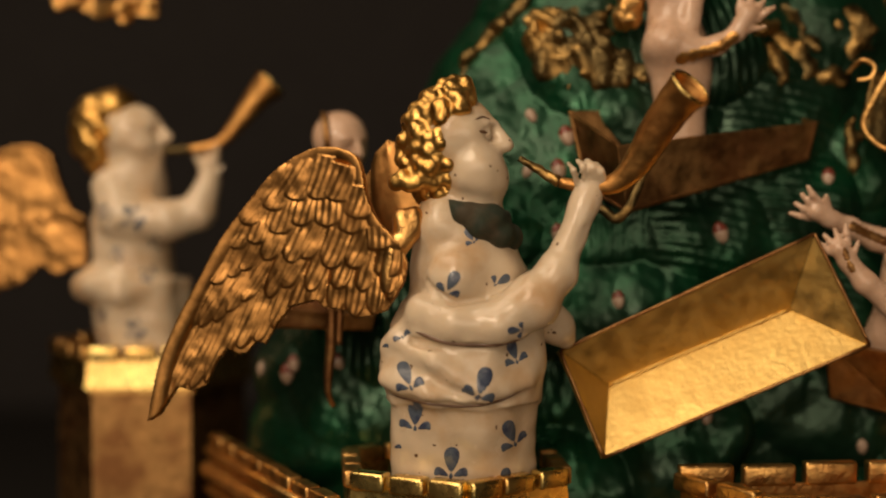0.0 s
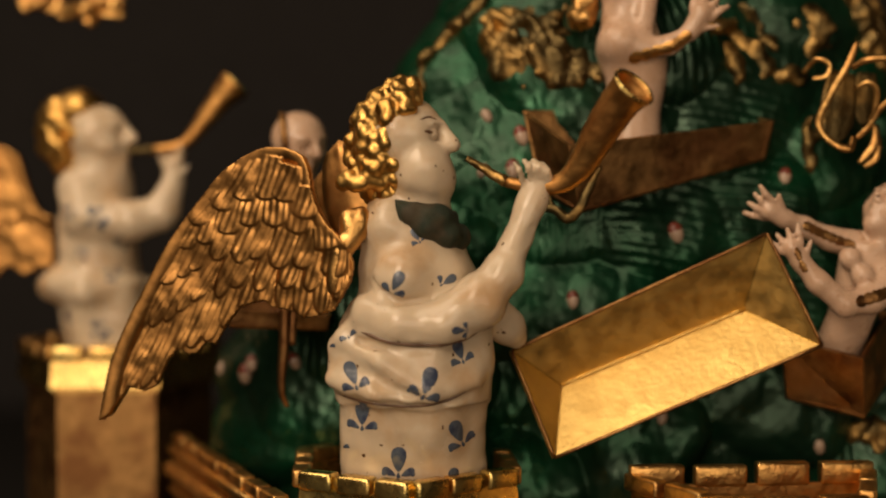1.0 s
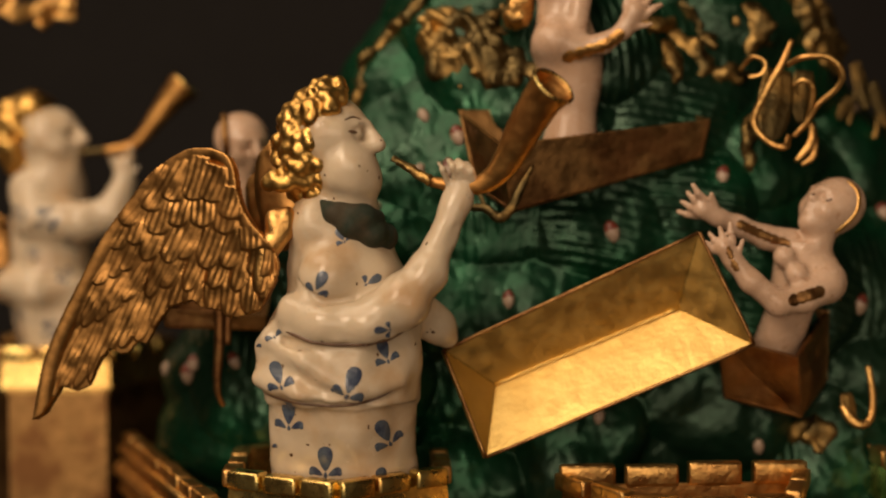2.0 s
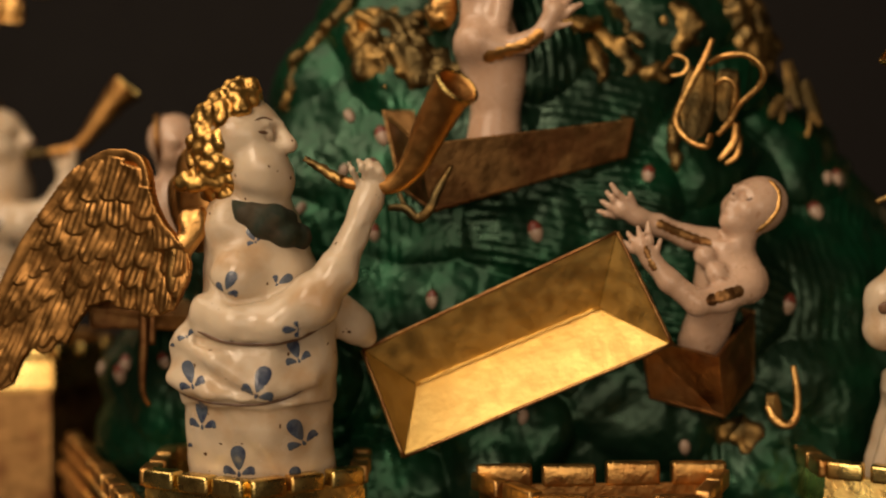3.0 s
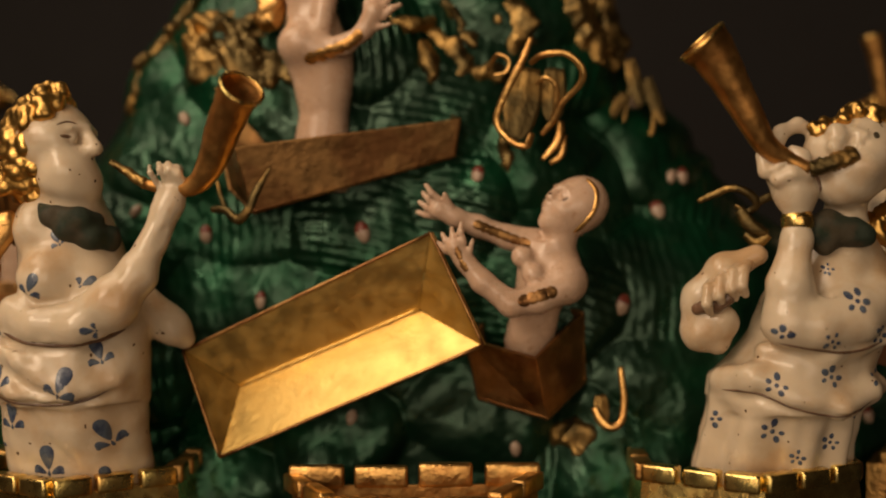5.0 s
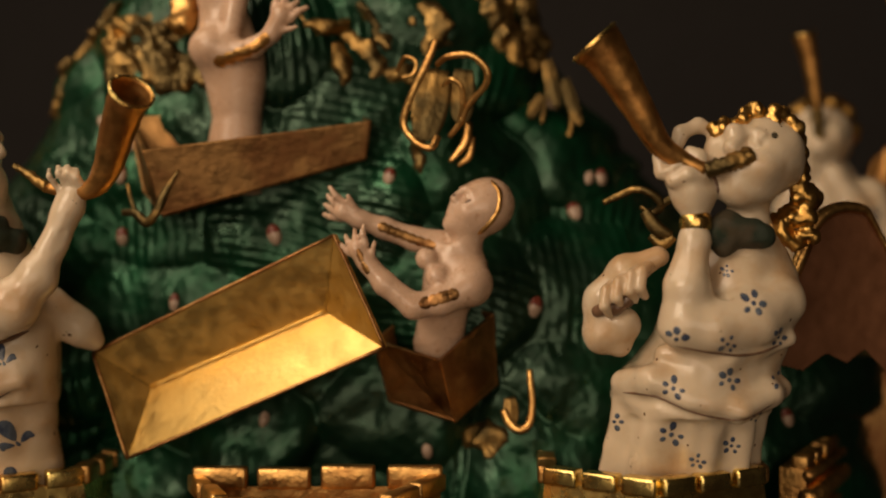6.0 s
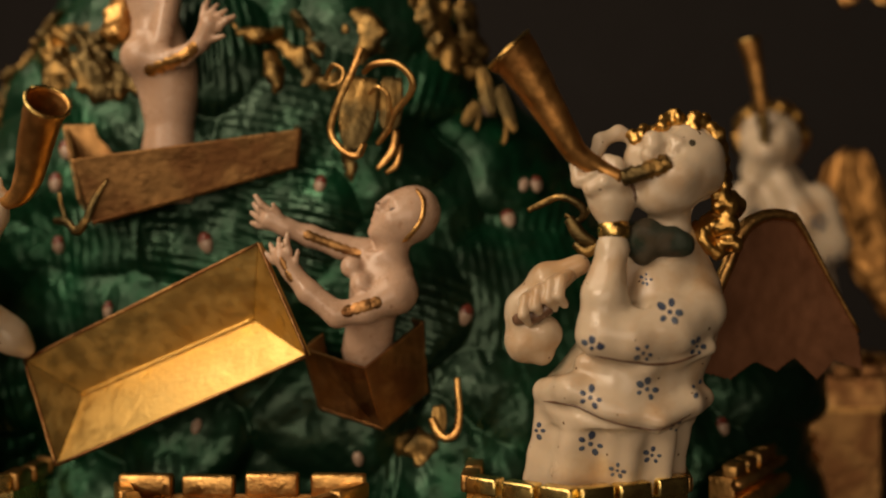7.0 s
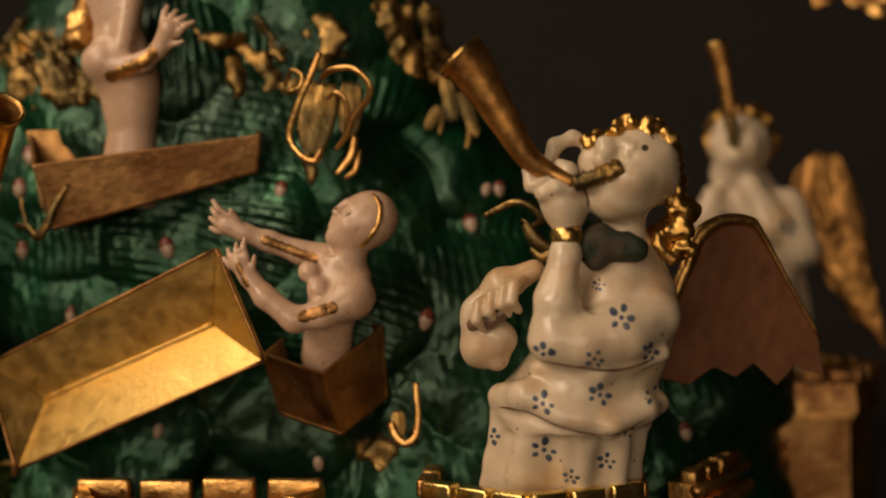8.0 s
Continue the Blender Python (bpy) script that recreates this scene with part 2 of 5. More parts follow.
def panel(quad, thick, inward):
    """A plate on a quad, thickened towards the point inward, and its mesh."""
    q = [Vector(c) for c in quad]
    n = (q[1] - q[0]).cross(q[3] - q[0]).normalized()
    mid = sum(q, Vector()) / 4
    if n.dot(Vector(inward) - mid) < 0:
        n = -n
    return box_between([*q, *[c + n * thick for c in q]], 0.12)


def feather(root, tip, width, out, lift=0.22, lines=2):
    """A lens-shaped feather with a raised shaft and a few barbs. out: the way it faces."""
    a, b, o = Vector(root), Vector(tip), Vector(out).normalized()
    d = b - a
    w = d.cross(o).normalized() * width / 2
    v, f = [], []
    nu, nv = 12, 8
    for i in range(nu + 1):
        u = i / nu
        spread = (0.55 + 0.45 * math.sin(math.pi * min(1, u * 0.9 + 0.1))) * (1 if u < 0.8 else math.sqrt(max(0.0, 1 - ((u - 0.8) / 0.2) ** 2)) * 0.98 + 0.02)
        for j in range(nv + 1):
            s = 2 * j / nv - 1
            z = lift * (1 - s * s) * (0.6 + 0.4 * u) + (0.16 if j == nv // 2 else 0) - 0.14 * (j % 2) + lift * 0.5 * u
            v.append(a + d * u + w * s * spread + o * z)
    m = len(v)
    for i in range(nu + 1):
        for j in range(nv + 1):
            v.append(v[i * (nv + 1) + j] - o * (0.25 + lift * 0.6))
    for i in range(nu):
        for j in range(nv):
            q = (i * (nv + 1) + j, i * (nv + 1) + j + 1, (i + 1) * (nv + 1) + j + 1, (i + 1) * (nv + 1) + j)
            f.append(q)
            f.append(tuple(reversed([x + m for x in q])))
    for i in range(nu):
        for j in (0, nv):
            q = (i * (nv + 1) + j, (i + 1) * (nv + 1) + j)
            f.append((q[0], q[1], q[1] + m, q[0] + m))
    for j in range(nv):
        for i in (0, nu):
            q = (i * (nv + 1) + j, i * (nv + 1) + j + 1)
            f.append((q[0], q[1], q[1] + m, q[0] + m))
    return v, f


def painted(tree, shape, slot, centre, outline, size, turn=0.0, lift=0.035):
    """Lay a thin painted patch on a skinned surface, from the front. outline: points about the origin."""
    c, s = math.cos(radians(turn)), math.sin(radians(turn))
    rings = (0.0, 0.4, 0.75, 1.0)
    n = len(outline)
    v, f = [], []
    for k in rings[1:]:
        for x, z in outline:
            p = (centre[0] + size * k * (x * c - z * s), centre[1] + size * k * (x * s + z * c))
            hit = tree.ray_cast(Vector((p[0], 60, p[1])), Vector((0, 1, 0)))
            if hit[0] is None:
                return
            n_ = hit[1] if hit[1].y < 0 else -hit[1]
            v.append(hit[0] + n_ * lift * (1 if k < 1 else 0.25))
    hit = tree.ray_cast(Vector((centre[0], 60, centre[1])), Vector((0, 1, 0)))
    if hit[0] is None:
        return
    ys = [q[1] for q in v]
    if max(ys) - min(ys) > size * 4.0:
        return
    v.append(hit[0] + (hit[1] if hit[1].y < 0 else -hit[1]) * lift)
    for r in range(len(rings) - 2):
        for i in range(n):
            f.append((r * n + i, r * n + (i + 1) % n, (r + 1) * n + (i + 1) % n, (r + 1) * n + i))
    for i in range(n):
        f.append((len(v) - 1, i, (i + 1) % n))
    shape.add(v, f, slot)


def drop_width(z):
    return 0.74 * math.sqrt(max(0.0, 1 - z * z)) * (0.72 + 0.34 * z)


DROP = [(math.copysign(drop_width(math.cos(a)), math.sin(a)), math.cos(a)) for a in [2 * math.pi * (i + 0.5) / 16 for i in range(16)]]
DISC = [(math.cos(2 * math.pi * i / 10), math.sin(2 * math.pi * i / 10)) for i in range(10)]


def band(tree, shape, slot, line, width, count):
    """A painted band: overlapping round touches along a line."""
    g = glide(line, 8)
    for i in range(count):
        p = g[round(i * (len(g) - 1) / max(1, count - 1))]
        painted(tree, shape, slot, (p[0], p[2]), DISC, width * (0.9 + 0.2 * math.sin(i * 2.1)), 13 * i, 0.03 + 0.004 * (i % 5))


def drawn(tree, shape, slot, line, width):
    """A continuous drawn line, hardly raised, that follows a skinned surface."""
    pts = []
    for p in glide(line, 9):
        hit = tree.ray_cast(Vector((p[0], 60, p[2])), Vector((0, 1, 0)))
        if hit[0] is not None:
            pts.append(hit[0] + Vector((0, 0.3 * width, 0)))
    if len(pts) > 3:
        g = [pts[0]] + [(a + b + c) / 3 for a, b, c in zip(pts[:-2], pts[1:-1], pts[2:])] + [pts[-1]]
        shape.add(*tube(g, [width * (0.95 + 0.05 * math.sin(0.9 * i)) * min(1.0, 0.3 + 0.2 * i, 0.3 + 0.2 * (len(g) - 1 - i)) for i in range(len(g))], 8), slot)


def lily(tree, shape, slot, x, z, size, turn=0.0):
    """A painted lily: a tall drop, two curled side petals and a foot."""
    c, s = math.cos(radians(turn)), math.sin(radians(turn))

    def put(dx, dz, k, a, o=DROP):
        painted(tree, shape, slot, (x + size * (dx * c - dz * s), z + size * (dx * s + dz * c)), o, size * k, turn + a)

    put(0, 0.42, 0.80, 0)
    put(-0.56, -0.42, 0.44, 62)
    put(0.56, -0.42, 0.44, -62)
    put(-0.84, -0.5, 0.16, 0, DISC)
    put(0.84, -0.5, 0.16, 0, DISC)
    put(0, -0.6, 0.2, 180)


def blossom(tree, shape, slot, x, z, size, seed=0):
    """A painted blossom of uneven round petals."""
    r = random.Random(seed)
    for i in range(5):
        a = 2 * math.pi * i / 5 + r.uniform(-0.3, 0.3)
        k = r.uniform(0.22, 0.38)
        painted(tree, shape, slot, (x + size * 0.72 * math.cos(a), z + size * 0.72 * math.sin(a)), [(0.8 * u, w) for u, w in DISC], size * k, math.degrees(a) - 90)
    painted(tree, shape, slot, (x, z), DISC, size * 0.2)

# ---- room, table and castle base ----


def slab(name, lo, hi, material, label, category):
    c = [(lo[0], lo[1], lo[2]), (hi[0], lo[1], lo[2]), (hi[0], hi[1], lo[2]), (lo[0], hi[1], lo[2])]
    s = Shape().add(*box_between(c + [(x, y, hi[2]) for x, y, _ in c], 0))
    ob = part(name, s, material, smooth=False, base=((lo[0] + hi[0]) / 2, (lo[1] + hi[1]) / 2, lo[2]))
    return tagged(ob, label, category, kind="structure")


slab("floor", (-360, -460, -20), (440, 480, 0), table_cloth, "black cloth-covered display table top", "table top")
slab("wall_north", (-360, 480, -20), (440, 500, 420), black_wall, "dark cloth wall behind the display", "wall")
slab("wall_south", (-360, -480, -20), (440, -460, 420), black_wall, "dark cloth wall behind the camera", "wall")
slab("wall_west", (-380, -460, -20), (-360, 480, 420), black_wall, "dark cloth wall beside the display", "wall")
slab("wall_east", (440, -460, -20), (460, 480, 420), black_wall, "dark cloth wall beside the display", "wall")
slab("ceiling", (-360, -460, 420), (440, 480, 440), black_wall, "dark cloth ceiling over the display", "ceiling")


def prism(rim, z0, z1, grow=0.0, centre=None):
    """A ring wall's outline as a solid block from z0 to z1, widened by grow."""
    cx = sum(p[0] for p in rim) / len(rim)
    cy = sum(p[1] for p in rim) / len(rim)
    out = []
    for x, y in rim:
        d = math.hypot(x - cx, y - cy)
        out.append((x + (x - cx) / d * grow, y + (y - cy) / d * grow))
    n = len(out)
    v = [(x, y, z0) for x, y in out] + [(x, y, z1) for x, y in out]
    f = [(i, (i + 1) % n, n + (i + 1) % n, n + i) for i in range(n)] + [tuple(reversed(range(n))), tuple(range(n, 2 * n))]
    return v, f


def merlons(owner, a, b, z, count, depth, height, material, inward, fill=0.86, seed=0, name="merlon"):
    """A row of merlons along the top edge from a to b: slightly uneven little blocks with a rounded cap."""
    r = random.Random(seed)
    a, b = Vector((*a, 0)), Vector((*b, 0))
    d = (b - a) / count
    n = Vector((-d.y, d.x, 0)).normalized()
    if n.dot(Vector((*inward, 0)) - a) < 0:
        n = -n
    for i in range(count):
        p = a + d * (i + (1 - fill) / 2 + r.uniform(-0.02, 0.02))
        q = p + d * (fill + r.uniform(-0.04, 0.03))
        h = height * r.uniform(0.93, 1.05)
        o = n * r.uniform(-0.15, 0.1)
        c = [p + o - n * 0.25, q + o - n * 0.25, q + o + n * depth, p + o + n * depth]
        s = Shape().add(*box_between([(*x.xy, z - 0.2) for x in c] + [(*x.xy, z + h) for x in c], 0.28))
        part(name, s, material, owner)


def ring(rim, thick):
    cx = sum(p[0] for p in rim) / len(rim)
    cy = sum(p[1] for p in rim) / len(rim)
    k = [1 - thick / math.hypot(x - cx, y - cy) for x, y in rim]
    return [(cx + (x - cx) * t, cy + (y - cy) * t) for (x, y), t in zip(rim, k)]


def wall_ring(rim, z0, z1, thick):
    """A hollow ring wall."""
    inn = ring(rim, thick)
    n = len(rim)
    v = [(x, y, z0) for x, y in rim] + [(x, y, z1) for x, y in rim] + [(x, y, z1) for x, y in inn] + [(x, y, z0) for x, y in inn]
    f = []
    for k in range(3):
        for i in range(n):
            j = (i + 1) % n
            f.append((k * n + i, k * n + j, (k + 1) * n + j, (k + 1) * n + i))
    for i in range(n):
        f.append((3 * n + i, 3 * n + (i + 1) % n, (i + 1) % n, i))
    return v, f


def sloped_ring(low, high, z0, z1, thick):
    """A ring wall whose outer face leans back."""
    v, f = wall_ring(low, z0, z1, thick)
    n = len(low)
    for i in range(n):
        v[n + i] = (*high[i], z1)
    return v, f


def turret(cx, cy, radius, top, label, turn=0.0, per_side=3, bright=gold_bright, merlon_height=1.3):
    """A six-sided gold turret with a moulded rim, a sunk platform and a crown of merlons."""
    t = thing("turret", (cx, cy, 0), label, "turret", "gold turrets of the castle base")
    rim = [(cx + radius * math.sin(radians(60 * i + turn)), cy - radius * math.cos(radians(60 * i + turn))) for i in range(6)]
    low = ring(rim, 1.0)
    part("shaft", Shape().add(*prism(low, 0, top - 3.6)), gold_dull, t, "dull reddish gold shaft", smooth=False)
    part("cornice", Shape().add(*sloped_ring(ring(rim, -0.1), ring(rim, 0.3), top - 3.0, top, 1.6)), bright, t, "gold cornice", smooth=False)
    part("cornice_fillet", Shape().add(*wall_ring(ring(rim, 0.5), top - 3.6, top - 3.0, 1.5)), gold, t, smooth=False)
    part("platform", Shape().add(*prism(ring(rim, 1.6), top - 3.6, top - 3.0)), gold_dull, t, smooth=False)
    # front sides take the brighter gold: the light on them is put into the colour
    for i in range(6):
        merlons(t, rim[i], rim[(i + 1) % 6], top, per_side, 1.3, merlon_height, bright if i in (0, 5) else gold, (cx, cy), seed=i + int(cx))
    return t


turret(12.0, 110.6, 10.6, 51.9, "six-sided gold turret under the lily-patterned statue")
turret(68.6, 110.2, 10.6, 52.0, "six-sided gold turret under the blossom-patterned statue")
turret(-17.6, 144.5, 11.0, 58.9, "six-sided gold turret with bright cornice at the far end", 30)
# dull cornice and front merlons: this turret's dimness is put into the colour
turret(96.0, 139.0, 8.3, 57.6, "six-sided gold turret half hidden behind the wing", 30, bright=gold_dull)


def bastion():
    t = thing("bastion", (40.8, 102, 0), "low gold bastion with notched parapet before the hill", "bastion")
    rim = [(30.0, 105.6), (34.2, 96.5), (47.4, 96.5), (51.6, 105.6)]
    part("body", Shape().add(*prism(ring(rim, 0.8), 0, 48.4)), gold, t, smooth=False)
    part("rim_moulding", Shape().add(*wall_ring(ring(rim, 0.3), 48.4, 49.4, 2.0)), gold, t, smooth=False)
    part("parapet", Shape().add(*wall_ring(ring(rim, 0.6), 49.4, 51.6, 0.9)), gold, t, smooth=False)
    part("platform", Shape().add(*prism(ring(rim, 1.5), 48.4, 49.2)), gold_dull, t, smooth=False)
    merlons(t, rim[0], rim[3], 51.6, 4, 0.9, 1.7, gold, (40.8, 100), seed=3)
    merlons(t, rim[0], rim[1], 51.4, 2, 1.1, 1.3, gold, (40.8, 100), seed=4)
    merlons(t, rim[1], rim[2], 51.2, 3, 1.1, 1.2, gold, (40.8, 100), seed=5)
    merlons(t, rim[2], rim[3], 51.4, 2, 1.1, 1.3, gold, (40.8, 100), seed=6)


bastion()


def curtain(a, b, inward, top, count, label):
    """A curtain wall with two roll mouldings and a row of merlons."""
    t = thing("curtain_wall", ((a[0] + b[0]) / 2, (a[1] + b[1]) / 2, 0), label, "castle wall", "gold walls of the castle base")
    A, B = Vector((*a, 0)), Vector((*b, 0))
    n = Vector((-(B - A).y, (B - A).x, 0)).normalized()
    if n.dot(Vector((*inward, 0)) - A) < 0:
        n = -n
    c = [A, B, B + n * 2.2, A + n * 2.2]
    part("wall", Shape().add(*box_between([(*p.xy, 0) for p in c] + [(*p.xy, top) for p in c], 0)), gold, t, smooth=False)
    for dz, r in ((-0.6, 0.55), (-2.6, 0.95), (-4.6, 0.5), (-8.0, 0.5)):
        p, q = A - n * 0.2, B - n * 0.2
        part("roll_moulding", Shape().add(*tube([(*p.xy, top + dz), (*p.lerp(q, 0.5).xy, top + dz), (*q.xy, top + dz)], [r] * 3, 12)), gold, t)
    merlons(t, a, b, top, count, 1.2, 1.1, gold, inward, 0.9, 11)


curtain((-10.5, 134.5), (1.2, 104.5), (40, 130), 50.2, 8, "gold curtain wall with merlons and roll mouldings")
curtain((92.5, 131.5), (82.0, 110.0), (40, 130), 52.0, 8, "shadowed gold curtain wall behind the wing")
curtain((21.5, 108.0), (31.0, 106.0), (40, 130), 44.0, 3, "low gold wall between turret and bastion")
curtain((50.5, 106.0), (59.6, 108.0), (40, 130), 44.0, 3, "low gold wall between bastion and turret")

# ---- the green hill ----
HZ = [0, 40, 50, 60, 70, 80, 88, 96, 106, 116]
HA = [47, 47, 47, 46.5, 37, 28, 22.5, 18, 14, 9]
HB = [16, 16, 15.5, 15, 14.5, 13.5, 12.5, 10.5, 8.5, 5]
HC = [43, 43, 43, 43, 40, 38.5, 38, 37, 36, 35]
HX, HY = 40.0, 130.5


def ripple(x, z, size, seed):
    """Smooth uneven waves over a sheet, between about -1 and 1."""
    r = np.random.RandomState(seed)
    w = np.zeros_like(x)
    for _ in range(7):
        a, f = r.uniform(0, 2 * np.pi), 2 * np.pi / (size * r.uniform(0.6, 1.7))
        u = (x * np.cos(a) + z * np.sin(a)) * f
        w += np.sin(u + r.uniform(0, 7) + 1.3 * np.sin((x * np.sin(a) - z * np.cos(a)) * f * 0.6 + r.uniform(0, 7)))
    return w / 4


def hill_sheet(th, z):
    """The slope's skin: rounded lobes that lap over one another, some engraved with fine ribs."""
    a, b = np.interp(z, HZ, HA), np.interp(z, HZ, HB)
    c, s = np.cos(th), np.sin(th)
    x = np.interp(z, HZ, HC) + a * np.sign(c) * np.abs(c) ** 0.8
    y = HY + b * np.sign(s) * np.abs(s) ** 0.8
    r = random.Random(31)
    xw, zw = x + 1.6 * ripple(x, z, 16, 5), z + 1.3 * ripple(x, z, 13, 6)
    top = np.zeros_like(x)
    ribs = np.zeros_like(x)
    row, cz = 0, 44.0
    while cz < 116:
        cx = -14.0 + 5.5 * (row % 2)
        while cx < 94:
            px, pz = cx + r.uniform(-2.2, 2.2), cz + r.uniform(-1.8, 1.8)
            rx, rz, tall = r.uniform(6.0, 10.5), r.uniform(5.5, 9.5), r.uniform(1.6, 4.2)
            lean = radians(r.choice((0, 3, -6, 8, 12, 80)))
            cut = r.choice((0.0, 0.0, 0.0, 0.15, 0.5, 1.0))
            q = ((xw - px) / rx) ** 2 + ((zw - pz) / rz) ** 2
            h = tall * np.sqrt(np.clip(1 - q, 0, 1)) * (1 + 0.22 * (pz - zw) / rz)
            u = (x - px) * math.cos(lean) + (z - pz) * math.sin(lean)
            w = (z - pz) * math.cos(lean) - (x - px) * math.sin(lean)
            line = np.sin(2 * np.pi * (u * (1 + 0.012 * w) + 0.02 * w * w) / 0.92)
            won = h > top
            top = np.where(won, h, top)
            ribs = np.where(won, line * cut * np.clip(1.5 * (1 - q), 0, 1), ribs)
            cx += 10.0
        cz += 7.6
        row += 1
    d = top + 0.13 * ribs * (0.55 + 0.45 * ripple(x, z, 6, 8)) + 0.35 * ripple(x, z, 7, 7) + 0.06 * ripple(x, z, 1.6, 9)
    n = np.hypot(c * b, s * a) + 1e-6
    d = d * np.where(s < 0.15, 1.0, 0.4)
    return x + d * c * b / n, y + d * s * a / n


def hill():
    t = thing("enamelled_hill", (HX, HY, 0), "dark green translucent enamel hill with ribbed rounded lobes", "hill")
    zs = np.concatenate([np.linspace(0, 44, 6), np.linspace(46, 98, 260), np.linspace(98.6, 116, 20)])
    angles = np.concatenate([np.linspace(-math.pi, 0, 1000, endpoint=False), np.linspace(0, math.pi, 90, endpoint=False)])
    nth = len(angles)
    th, z = np.meshgrid(angles, zs)
    x, y = hill_sheet(th, z)
    v = np.stack([x, y, z], -1).reshape(-1, 3).tolist()
    f = []
    for k in range(len(zs) - 1):
        for i in range(nth):
            f.append((k * nth + i, k * nth + (i + 1) % nth, (k + 1) * nth + (i + 1) % nth, (k + 1) * nth + i))
    f.append(tuple((len(zs) - 1) * nth + i for i in range(nth)))
    part("slope", Shape().add(v, f), green, t)
    return t, BVHTree.FromPolygons([Vector(p) for p in v], f)


hill_thing, hill_tree = hill()

# ---- coffins ----


def casket():
    """A gabled coffin lid lying open towards the front: two long plates meeting in a fold, and two ends."""
    t = thing("gabled_casket", (33, 108, 54), "empty gold casket lying open, V-shaped inside", "casket", "gold coffins")
    l, b, r, u = (20.9, 108.6, 62.5), (24.3, 106.6, 53.7), (46.6, 104.9, 63.2), (42.3, 106.5, 72.5)
    fl, fu = (25.47, 110.26, 59.28), (41.2, 109.0, 65.9)
    out = (33, 115, 50)
    part("upper_plate", Shape().add(*panel([l, u, fu, fl], 0.35, (33, 120, 75))), gold_sheet, t, smooth=False)
    part("lower_plate", Shape().add(*panel([b, r, fu, fl], 0.35, out)), gold_sheet, t, "bright gold plate", smooth=False)
    for p, q in ((l, u), (u, r), (r, b), (b, l)):
        part("rim", Shape().add(*tube([Vector(p).lerp(Vector(q), i / 12) for i in range(13)], [0.15] * 13, 8, wobble=0.35)), gold_dull, t, "worn gold rim")
    part("seam", Shape().add(*tube([Vector(fl).lerp(Vector(fu), i / 24) - Vector((0, 0.15, -0.05)) for i in range(25)], [0.13] * 25, 8, wobble=0.6)), gold_sheet, t, "bright soldered seam")
    part("end_plate", Shape().add(*plate3([l, b, fl], 0.35, (10, 112, 55))), gold_sheet, t, smooth=False)
    part("end_plate", Shape().add(*plate3([r, u, fu], 0.35, (60, 112, 70))), gold_sheet, t, smooth=False)
    return t


def plate3(tri, thick, outward):
    q = [Vector(c) for c in tri]
    n = (q[1] - q[0]).cross(q[2] - q[0]).normalized()
    if n.dot(Vector(outward) - q[0]) < 0:
        n = -n
    v = [*q, *[c + n * thick for c in q]]
    return v, [(2, 1, 0), (3, 4, 5), (0, 1, 4, 3), (1, 2, 5, 4), (2, 0, 3, 5)]


def coffin(top, drop, label, material, thick=0.4, shrink=0.0):
    """An open box: top corners in turn; drop: the way down to the floor, for each corner."""
    mid = sum((Vector(p) for p in top), Vector()) / 4
    low = [Vector(p) + Vector(d) for p, d in zip(top, drop)]
    t = thing("coffin", tuple(sum(low, Vector()) / 4), label, "coffin", "gold coffins")
    core = (mid + sum(low, Vector()) / 4) / 2
    for i in range(4):
        j = (i + 1) % 4
        part("side_plate", Shape().add(*panel([low[i], low[j], top[j], top[i]], thick, core)), material, t, smooth=False)
    part("floor_plate", Shape().add(*panel(low, thick, core)), material, t, smooth=False)
    return t


casket()
coffin([(25.6, 108.4, 79.9), (45.0, 112.6, 82.4), (43.0, 118.0, 83.6), (22.6, 114.6, 83.2)], [(1.3, 1.4, -5.8), (-0.6, 0.6, -3.4), (-0.6, -1, -4), (1.5, -0.5, -7)], "open dull gold coffin holding a standing figure", gold_dull)
# dull gold here carries the shade of the casket in its colour
coffin([(51.1, 107.0, 61.8), (55.7, 112.0, 65.4), (49.6, 116.0, 66.8), (45.0, 110.6, 63.2)], [(1.1, 2.3, -5.7), (0.2, 1.0, -6.5), (0.6, 0.5, -6), (1.1, 1.5, -5.7)], "open gold coffin with a figure leaning out of it", gold_dull)
coffin([(-3.6, 114.0, 65.8), (5.6, 116.0, 64.9), (5.6, 122.0, 67.5), (-2.8, 121.0, 68.1)], [(0.3, 0.3, -1.8), (-0.3, 0.3, -1.4), (-0.3, -0.3, -1.4), (0.3, -0.3, -1.4)], "shallow gold coffin behind the feathered wing", gold_dull)

# ---- statues ----
SKINS = [enamel, gold, gold_hair, blue, dark_collar, flesh, gold_dull, gold_bright, wing_gold, brown_paint_and_shade, wing_dull]


def statue(name, shape, base, label):
    ob = part(name, shape, SKINS, base=base)
    return tagged(ob, label, "statue", "enamelled statues")


def curls(clay, centre, radii, count, size, seed, keep):
    r = random.Random(seed)
    for _ in range(count):
        d = Vector((r.gauss(0, 1), r.gauss(0, 1), r.gauss(0, 1))).normalized()
        if not keep(d):
            continue
        p = Vector(centre) + Vector((d.x * radii[0], d.y * radii[1], d.z * radii[2]))
        clay.ball(tuple(p), size * r.uniform(0.7, 1.25), 0.12)


